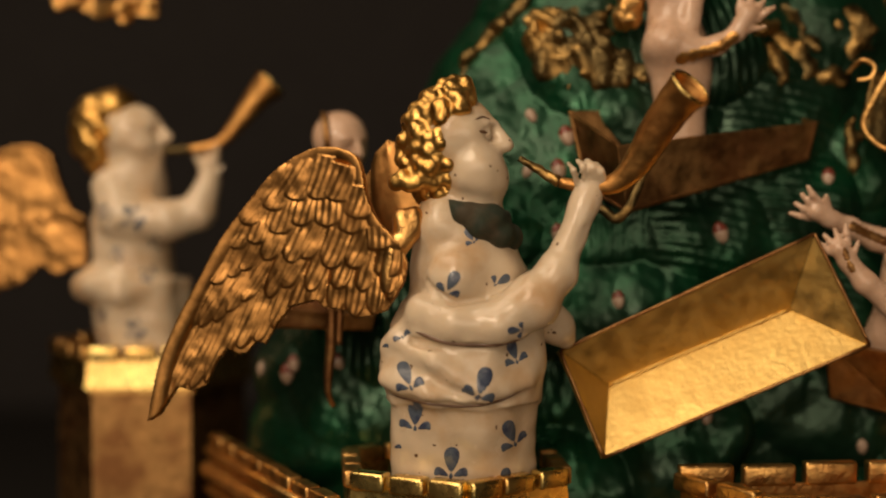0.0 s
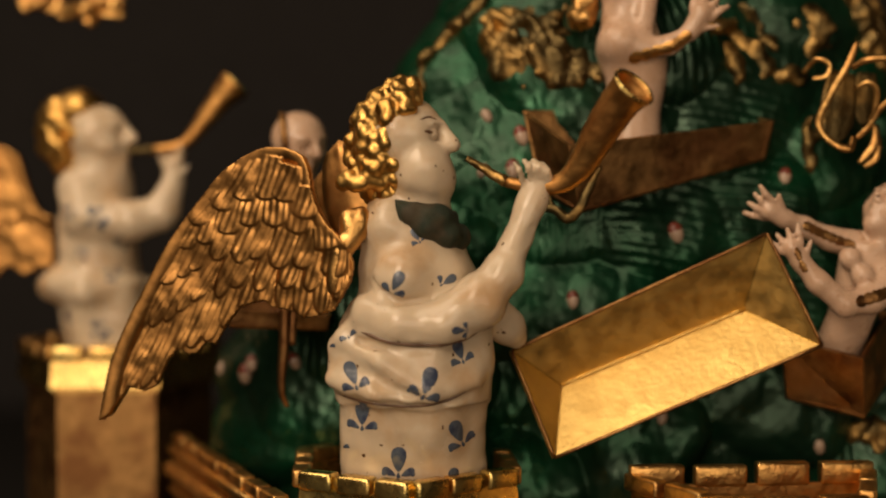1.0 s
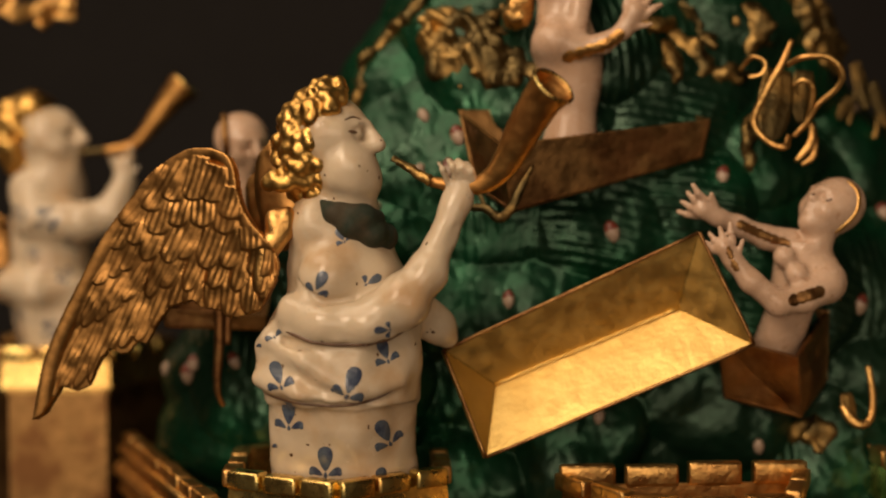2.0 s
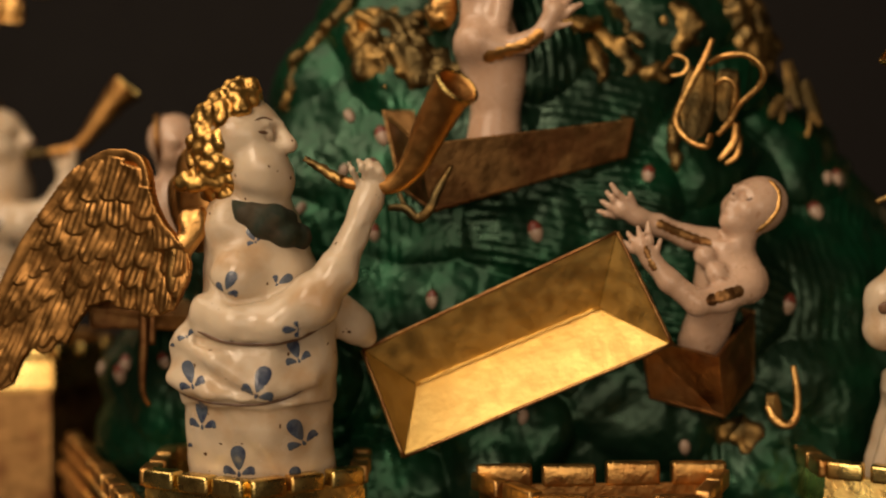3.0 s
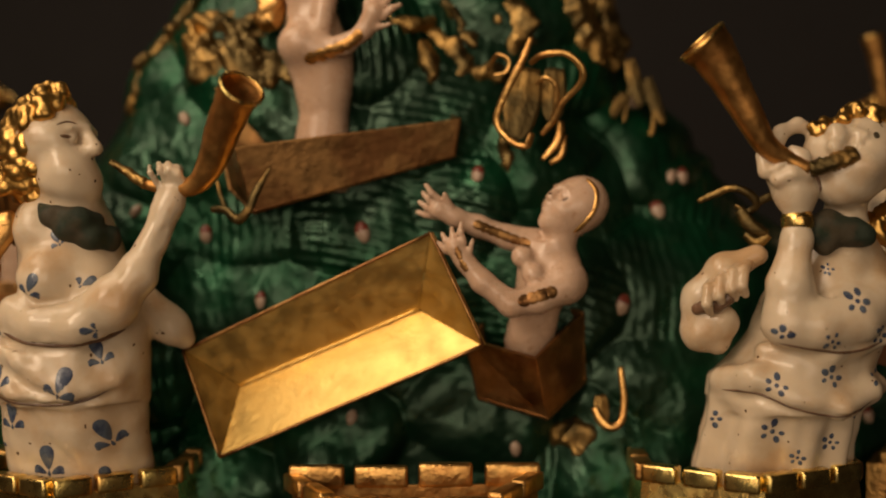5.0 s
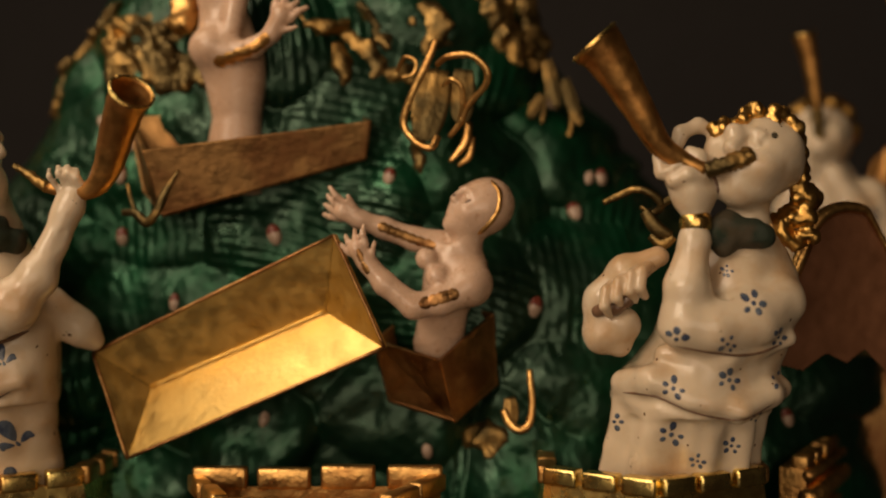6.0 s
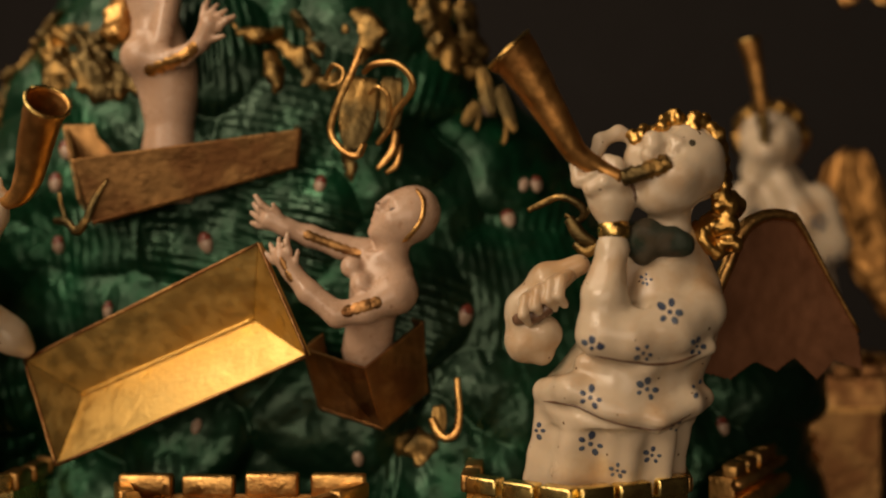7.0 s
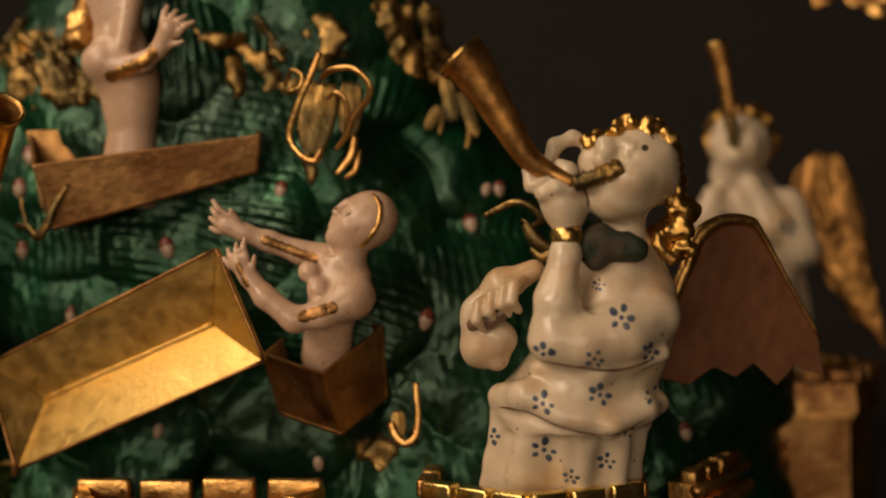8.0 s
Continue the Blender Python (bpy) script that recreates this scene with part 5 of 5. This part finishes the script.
def standing_statue():
    """A small bare statue standing in the upper coffin, one arm bent upward."""
    s = Shape()
    c = Clay((22, 104, 74), (50, 124, 108), 0.24)
    c.column([(76, 32.4, 114, 2.4, 2.2), (80.5, 32.5, 114, 2.5, 2.2), (83, 32.7, 114, 2.2, 2.0), (86, 32.7, 113.8, 2.75, 2.2), (88.3, 32.2, 113.6, 3.2, 2.4), (90.5, 32.0, 113.6, 2.55, 2.1), (92.5, 31.7, 113.6, 2.1, 1.9), (96, 31.6, 113.4, 2.9, 2.2), (98.5, 31.4, 113.4, 2.3, 1.9)], 0.8)
    c.ball((31.1, 112.2, 89.1), (2.2, 1.9, 1.8), 0.9)
    head(c, (31.6, 113.0, 103.0), (0.55, -0.65, 0.5), (0, 0.3, 1), 2.6)
    c.limb([(31.6, 113.4, 98.0), (31.6, 113.2, 100.5)], [1.5, 1.5], 0.6)
    c.limb([(33.8, 113.0, 97.2), (32.5, 111.4, 88.5), (35.0, 110.8, 88.8), (36.6, 110.4, 89.8)], [1.2, 0.9, 0.85, 0.7], 0.5)
    grip(c, (36.7, 110.4, 90.0), (0.5, -0.1, 0.85), (0.8, -0.3, -0.5), 1.9, 0.3, 0.4)
    c.limb([(29.4, 113.4, 97.2), (27.6, 112.6, 98.8), (26.6, 111.6, 102.0)], [1.2, 1.0, 0.7], 0.5)
    skin = c.skin()
    s.add(*skin, 5)
    tree = BVHTree.FromPolygons([Vector(p) for p in skin[0]], skin[1])
    band(tree, s, 1, [(31.8, 110.0, 87.6), (33.5, 110.0, 88.1), (35.2, 110.0, 88.7), (36.1, 110.0, 89.4)], 0.5, 20)
    g = Clay((22, 104, 84), (50, 124, 104), 0.22)
    curls(g, (27.9, 114.5, 92.3), (1.0, 1.0, 1.6), 34, 0.55, 3, lambda d: True)
    g.limb([(27.9, 114.5, 91.7), (29.4, 114.0, 97.5), (30.0, 114.6, 103.0)], [0.9, 1.3, 2.2], 0.6)
    s.add(*g.skin(), 1)
    statue("statue", s, (32.5, 114, 76.5), "bare flesh-toned statue standing in the dull gold coffin")


def hidden_statue():
    """A statue behind the wing, of which mostly the banded head shows."""
    s = Shape()
    c = Clay((-6, 116, 58), (12, 134, 88), 0.26)
    head(c, (2.7, 124.5, 81.0), (0.55, -0.75, -0.30), (0.1, -0.2, 1.0), 2.5)
    c.limb([(2.5, 124.8, 78.7), (2.5, 125.0, 76.0)], [1.4, 1.8], 0.6)
    c.column([(63, 1.6, 124.5, 2.2, 2.0), (70, 1.8, 124.8, 2.3, 2.0), (75, 2.0, 125, 2.8, 2.1), (77.5, 2.0, 125, 1.8, 1.6)], 0.7)
    s.add(*c.skin(), 5)
    g = Clay((-6, 116, 76), (12, 134, 90), 0.24)
    for i in range(33):
        a = i / 32 * math.pi
        g.ball((1.0 + 0.3 * i * 0.0625, 124.6 - 2.5 * math.sin(a) * 0.95, 81.0 + 2.6 * math.cos(a) * 0.9), 0.3, 0.3)
    s.add(*g.skin(), 6)
    statue("statue", s, (1.6, 124.5, 63), "small pale statue with banded hair behind the wing")


leaning_statue()
standing_statue()
hidden_statue()

# ---- gold growth on the hill ----


def on_hill(x, z, out=0.0):
    hit = hill_tree.ray_cast(Vector((x, 60, z)), Vector((0, 1, 0)))
    return (x, (hit[0].y if hit[0] is not None else 122.0) - out, z)


def ledge(path, radii, label, seed=1, rough=0.35, material=None):
    """A lumpy gilt ledge that clings to the hill along a line."""
    g = glide([(*p, 1.35 * r) for p, r in zip(path, radii)], 5)
    pts = [(*on_hill(q[0], q[1], -0.7 * q[2]), q[2]) for q in g]
    lo = np.min([p[:3] for p in pts], 0) - 3.5
    hi = np.max([p[:3] for p in pts], 0) + 3.5
    c = Clay(lo, hi, 0.3)
    r = random.Random(seed)
    for a, b in zip(pts[:-1], pts[1:]):
        c.limb([a[:3], b[:3]], [a[3], b[3]], 0.4)
        for _ in range(2):
            c.ball((a[0] + r.uniform(-1, 1) * a[3], a[1] - r.uniform(0, 0.5) * a[3], a[2] + r.uniform(-1, 1) * a[3]), a[3] * r.uniform(0.35, 0.8), 0.3)
    c.roughen(0.30, 1.9, seed)
    c.roughen(0.07, 0.7, seed + 50)
    ob = part("gold_ledge", Shape().add(*c.skin()), ledge_gold, base=pts[0][:3])
    return tagged(ob, label, "rock ledge", "gilt ledges on the hill")


ledge([(21.2, 116.0, 90.4)[::2], (21.7, 116.0, 87.3)[::2], (23.5, 116.0, 88.6)[::2], (25.0, 116.0, 86.8)[::2], (27.8, 116.0, 86.5)[::2]], [0.9, 1.2, 1.0, 1.3, 0.7], "crumpled gilt rock ledge on the green hill", 1)
ledge([(20.4, 116.0, 91.9)[::2], (23.5, 116.0, 91.4)[::2], (25.5, 116.0, 89.8)[::2], (27.0, 116.0, 87.8)[::2]], [0.8, 0.9, 1.1, 0.9], "crumpled gilt rock ledge on the green hill", 2)
ledge([(13.7, 120.0, 83.5)[::2], (14.0, 120.0, 86.7)[::2], (15.9, 120.0, 89.9)[::2], (18.0, 120.0, 92.0)[::2], (20.2, 120.0, 93.5)[::2]], [0.35, 0.4, 0.45, 0.6, 0.6], "thin dull gilt ridge at the hill's flank", 3)
ledge([(39.2, 114.0, 91.3)[::2], (42.0, 114.0, 90.3)[::2], (44.2, 114.0, 88.8)[::2], (45.7, 114.0, 87.0)[::2], (48.5, 114.0, 86.5)[::2]], [0.5, 0.6, 0.65, 0.6, 0.5], "bright gilt vein winding down the hill", 4)
ledge([(43.7, 114.0, 92.8)[::2], (45.2, 114.0, 91.0)[::2], (46.0, 114.0, 89.5)[::2]], [0.4, 0.35, 0.3], "short gilt vein on the hill", 5)
ledge([(40.7, 114.0, 90.0)[::2], (42.2, 114.0, 87.5)[::2], (41.9, 114.0, 85.5)[::2]], [0.4, 0.5, 0.3], "short gilt vein on the hill", 6)
ledge([(55.2, 118.0, 93.5)[::2], (56.2, 118.0, 90.9)[::2], (57.5, 118.0, 88.3)[::2]], [1.4, 1.3, 0.8], "gilt root mass hanging over the hill", 7)
ledge([(58.3, 118.0, 93.5)[::2], (58.5, 118.0, 90.4)[::2], (59.0, 118.0, 88.0)[::2]], [1.3, 1.1, 0.6], "gilt root mass hanging over the hill", 8)
ledge([(49.1, 116.0, 92.8)[::2], (51.2, 116.0, 90.8)[::2], (49.6, 116.0, 88.8)[::2]], [0.8, 0.6, 0.4], "gilt vein beside the wire knot", 9)
ledge([(52.9, 111.0, 54.4)[::2], (54.1, 111.0, 53.9)[::2], (55.6, 111.0, 54.2)[::2], (56.4, 111.0, 54.7)[::2]], [0.6, 0.8, 0.8, 0.5], "small gilt rock nub at the hill's foot", 10)
ledge([(49.2, 113.0, 82.2)[::2], (48.9, 113.0, 80.4)[::2], (49.2, 113.0, 78.0)[::2]], [0.4, 0.5, 0.3], "gilt trickle below the wire knot", 11)
ledge([(25.7, 116.0, 85.8)[::2], (27.8, 116.0, 87.3)[::2], (29.6, 116.0, 86.8)[::2]], [0.7, 1.0, 0.8], "crumpled gilt rock ledge on the green hill", 12)


def wirework(name, strands, label, category, leaf=None, material=None):
    t = thing(name, strands[0][0][0], label, category)
    for pts, radii in strands:
        part("wire", Shape().add(*smooth_tube(pts, [0.8 * q for q in radii], 7, sides=10, flat=0.7)), material or gold, t)
    for root, tip, w in leaf or ():
        part("leaf", Shape().add(*feather(root, tip, w * 1.25, (0.1, -1, 0.1), 0.06)), ledge_gold, t, "dull olive gold leaf")
    return t


wirework("wire_knot", [
    ([(51.0, 109.0, 89.0), (50.1, 109.0, 86.9), (48.8, 109.5, 84.4), (48.0, 110.0, 82.0), (49.1, 109.5, 80.3), (50.4, 109.0, 79.8), (51.0, 109.5, 80.8)], [0.3, 0.42, 0.4, 0.4, 0.38, 0.42, 0.35]),
    ([(50.9, 110.0, 86.9), (52.0, 109.0, 87.5), (53.9, 108.5, 87.5), (55.2, 108.5, 86.3), (55.1, 109.0, 85.0), (53.6, 110.0, 83.4), (52.9, 110.5, 82.0), (51.9, 111.0, 80.8)], [0.3, 0.36, 0.36, 0.38, 0.36, 0.34, 0.34, 0.3]),
    ([(51.4, 110.0, 85.1), (52.2, 109.5, 85.6), (53.0, 109.5, 85.0), (53.1, 110.0, 83.4), (52.8, 110.5, 82.1)], [0.2, 0.3, 0.3, 0.3, 0.25]),
    ([(47.3, 112.0, 86.6), (48.1, 111.0, 87.7), (49.1, 110.5, 87.2), (48.8, 110.5, 86.2), (47.8, 111.0, 86.0)], [0.25, 0.3, 0.3, 0.3, 0.25]),
    ([(53.6, 111.0, 82.0), (53.3, 110.5, 80.3), (51.9, 110.5, 78.6)], [0.4, 0.5, 0.25]),
    ([(53.9, 111.0, 80.8), (53.6, 110.8, 79.1), (52.6, 111.0, 78.3)], [0.35, 0.4, 0.25]),
], "knotted gold wire with a leaf on the hill", "ornament", [((50.8, 111.5, 86.7), (49.7, 110.6, 80.3), 2.6), ((53.2, 112.0, 86.7), (52.9, 111.5, 81.8), 1.8)])
wirework("wire_hook", [
    ([(56.3, 110.5, 57.1), (56.8, 110.0, 56.1), (57.6, 109.6, 55.5), (58.5, 109.6, 56.0), (58.8, 109.8, 57.6), (58.7, 110.0, 59.2), (58.6, 110.4, 60.6)], [0.4, 0.55, 0.5, 0.42, 0.36, 0.36, 0.34]),
], "bent gold wire hook at the hill's foot", "hook", [((56.9, 111.0, 58.1), (57.1, 110.2, 55.7), 1.0)])
wirework("gold_twig", [
    ([(23.2, 110.5, 74.6), (24.6, 109.5, 74.5), (25.7, 109.0, 73.7), (26.7, 108.6, 74.6), (27.5, 108.6, 76.3), (28.6, 109.0, 78.2)], [0.35, 0.5, 0.55, 0.5, 0.45, 0.12]),
    ([(24.6, 109.5, 74.5), (24.0, 110.0, 76.0), (23.7, 110.4, 77.1)], [0.3, 0.25, 0.15]),
], "broken gold twig below the upper coffin", "twig", material=ledge_gold)
wirework("gold_scroll", [
    ([(64.9, 108.0, 74.9), (66.2, 107.5, 75.5), (67.5, 107.0, 76.0), (68.8, 106.8, 75.6), (69.6, 107.0, 74.7), (69.0, 107.5, 74.0), (68.0, 108.0, 74.5)], [0.3, 0.4, 0.4, 0.45, 0.45, 0.4, 0.3]),
    ([(68.3, 107.5, 74.2), (69.2, 107.2, 72.8), (70.4, 107.0, 72.1)], [0.6, 0.8, 0.5]),
    ([(69.5, 107.0, 74.7), (70.9, 107.0, 75.3), (72.0, 107.5, 74.9)], [0.4, 0.45, 0.3]),
    ([(70.6, 107.0, 72.1), (69.7, 107.2, 71.4), (68.7, 107.5, 72.1)], [0.5, 0.6, 0.4]),
], "curled gold scroll behind the raised horn", "scroll", material=ledge_gold)
wirework("leaf_sprig", [
    ([(59.6, 119.5, 81.0), (60.4, 119.2, 84.0), (60.8, 119.0, 88.0)], [0.3, 0.28, 0.15]),
    ([(62.4, 119.4, 80.6), (62.8, 119.2, 82.6), (62.2, 119.0, 86.2)], [0.3, 0.28, 0.15]),
], "dark gold leaf sprig at the hill's edge", "sprig", [((60.6, 119.0, 88.2), (61.6, 118.6, 83.6), 1.1), ((62.2, 119.0, 86.4), (63.6, 118.6, 82.0), 1.0), ((60.2, 119.0, 85.0), (58.9, 118.6, 82.8), 0.9)], material=ledge_gold)
wirework("gold_post", [
    ([(1.6, 113.0, 66.0), (1.5, 113.2, 62.2), (1.3, 113.6, 58.7), (1.8, 114.0, 57.1)], [0.55, 0.55, 0.4, 0.3]),
    ([(2.3, 113.4, 65.8), (2.2, 113.4, 62.6)], [0.5, 0.45]),
], "gold post holding the shallow coffin", "post", material=gold_dull)


def leaf_cluster(centres, stem, label, seed):
    """A bunch of beaten gold leaves on a stem that runs up out of sight."""
    t = thing("leaf_cluster", stem[-1], label, "ornament", "gold leaf clusters")
    part("stem", Shape().add(*smooth_tube(stem, [0.8] * len(stem), 6, sides=10)), gold, t)
    r = random.Random(seed)
    for c in centres:
        for i in range(3):
            d = Vector((r.uniform(-1, 1), -0.2, r.uniform(-1.0, -0.2))).normalized() * r.uniform(2.2, 3.4)
            a = Vector(c) + Vector((r.uniform(-0.8, 0.8), r.uniform(-0.4, 0.4), 2.2))
            part("leaf", Shape().add(*feather(a, a + d, 1.9, (r.uniform(-0.4, 0.4), -1, 0.5), 0.35)), gold, t)
    return t


leaf_cluster([(-26.9, 141.0, 95.7), (-24.0, 141.0, 95.3), (-20.2, 141.0, 94.0), (-18.4, 141.0, 94.7), (-17.8, 141.0, 95.8), (-13.4, 141.0, 96.8)], [(35, 134, 113), (20, 138, 122), (0, 141, 116), (-19.3, 141.0, 98.8)], "dark gold leaves hanging at the upper edge", 2)
leaf_cluster([(95.9, 141.0, 97.4), (99.4, 141.0, 96.7), (101.7, 141.0, 96.3), (103.2, 141.0, 95.4), (104.3, 141.0, 96.8)], [(35, 134, 113), (60, 138, 124), (90, 141, 116), (100.3, 141.0, 99.9)], "lit gold leaves hanging at the upper edge", 3)


def drop_stud(x, z, size, red, tilt):
    """A pale enamel drop with a red cap, set in the hill."""
    hit = hill_tree.ray_cast(Vector((x, 60, z)), Vector((0, 1, 0)))
    if hit[0] is None:
        return
    n = hit[1] if hit[1].y < 0 else -hit[1]
    side = n.cross(Vector((0, 0, 1))).normalized()
    up = side.cross(n).normalized()
    if up.z < 0:
        up = -up
    c, s_ = math.cos(radians(tilt)), math.sin(radians(tilt))
    a, b = side * c + up * s_, up * c - side * s_
    v, f, m = [], [], []
    nu, nv = 12, 8
    for j in range(nv + 1):
        th = math.pi * j / nv
        w = math.sin(th) * (0.8 if j > nv / 2 else 0.72 + 0.02 * j)
        h = math.cos(th) * (1.0 if th < 1.57 else 1.35)
        for i in range(nu):
            q = 2 * math.pi * i / nu
            v.append(hit[0] + (a * math.cos(q) * w + n * (math.sin(q) * w * 0.75 + 0.1) + b * h) * size)
    s = Shape()
    for j in range(nv):
        faces = [(j * nu + i, j * nu + (i + 1) % nu, (j + 1) * nu + (i + 1) % nu, (j + 1) * nu + i) for i in range(nu)]
        s.f.extend(faces)
        s.m.extend([1 if red and j < 4 else 0] * nu)
    s.v = [tuple(p) for p in v]
    part("enamel_drop", s, [white_drop, red_drop], hill_thing, "pale drop with red cap" if red else "pale enamel drop", base=tuple(hit[0]))


for i, (x, z) in enumerate([(19.6, 118.0, 83.0)[::2], (46.4, 111.0, 77.6)[::2], (36.1, 109.0, 72.6)[::2], (15.3, 114.0, 74.6)[::2], (21.8, 112.0, 72.5)[::2], (62.9, 116.0, 74.3)[::2], (35.0, 110.0, 56.1)[::2], (27.0, 110.0, 66.6)[::2], (-6.3, 124.0, 61.5)[::2], (-4.9, 124.0, 59.1)[::2], (-1.8, 122.0, 60.1)[::2], (59.2, 113.0, 65.9)[::2], (49.5, 110.0, 53.2)[::2], (2.2, 118.0, 60.6)[::2], (-7.8, 124.0, 54.3)[::2], (-10.8, 126.0, 53.7)[::2], (-7.0, 126.0, 60.4)[::2], (-2.4, 124.0, 59.1)[::2], (61.1, 118.0, 84.3)[::2], (65.5, 114.0, 77.4)[::2], (21.8, 114.0, 78.2)[::2], (64.4, 116.0, 77.3)[::2], (60.8, 118.0, 84.4)[::2], (22.6, 116.0, 81.2)[::2], (19.2, 114.0, 78.0)[::2], (82.0, 118.0, 55.3)[::2]]):
    drop_stud(x, z, 0.62 + 0.12 * ((i * 7) % 3), i % 3 != 0, ((i * 37) % 60) - 30)
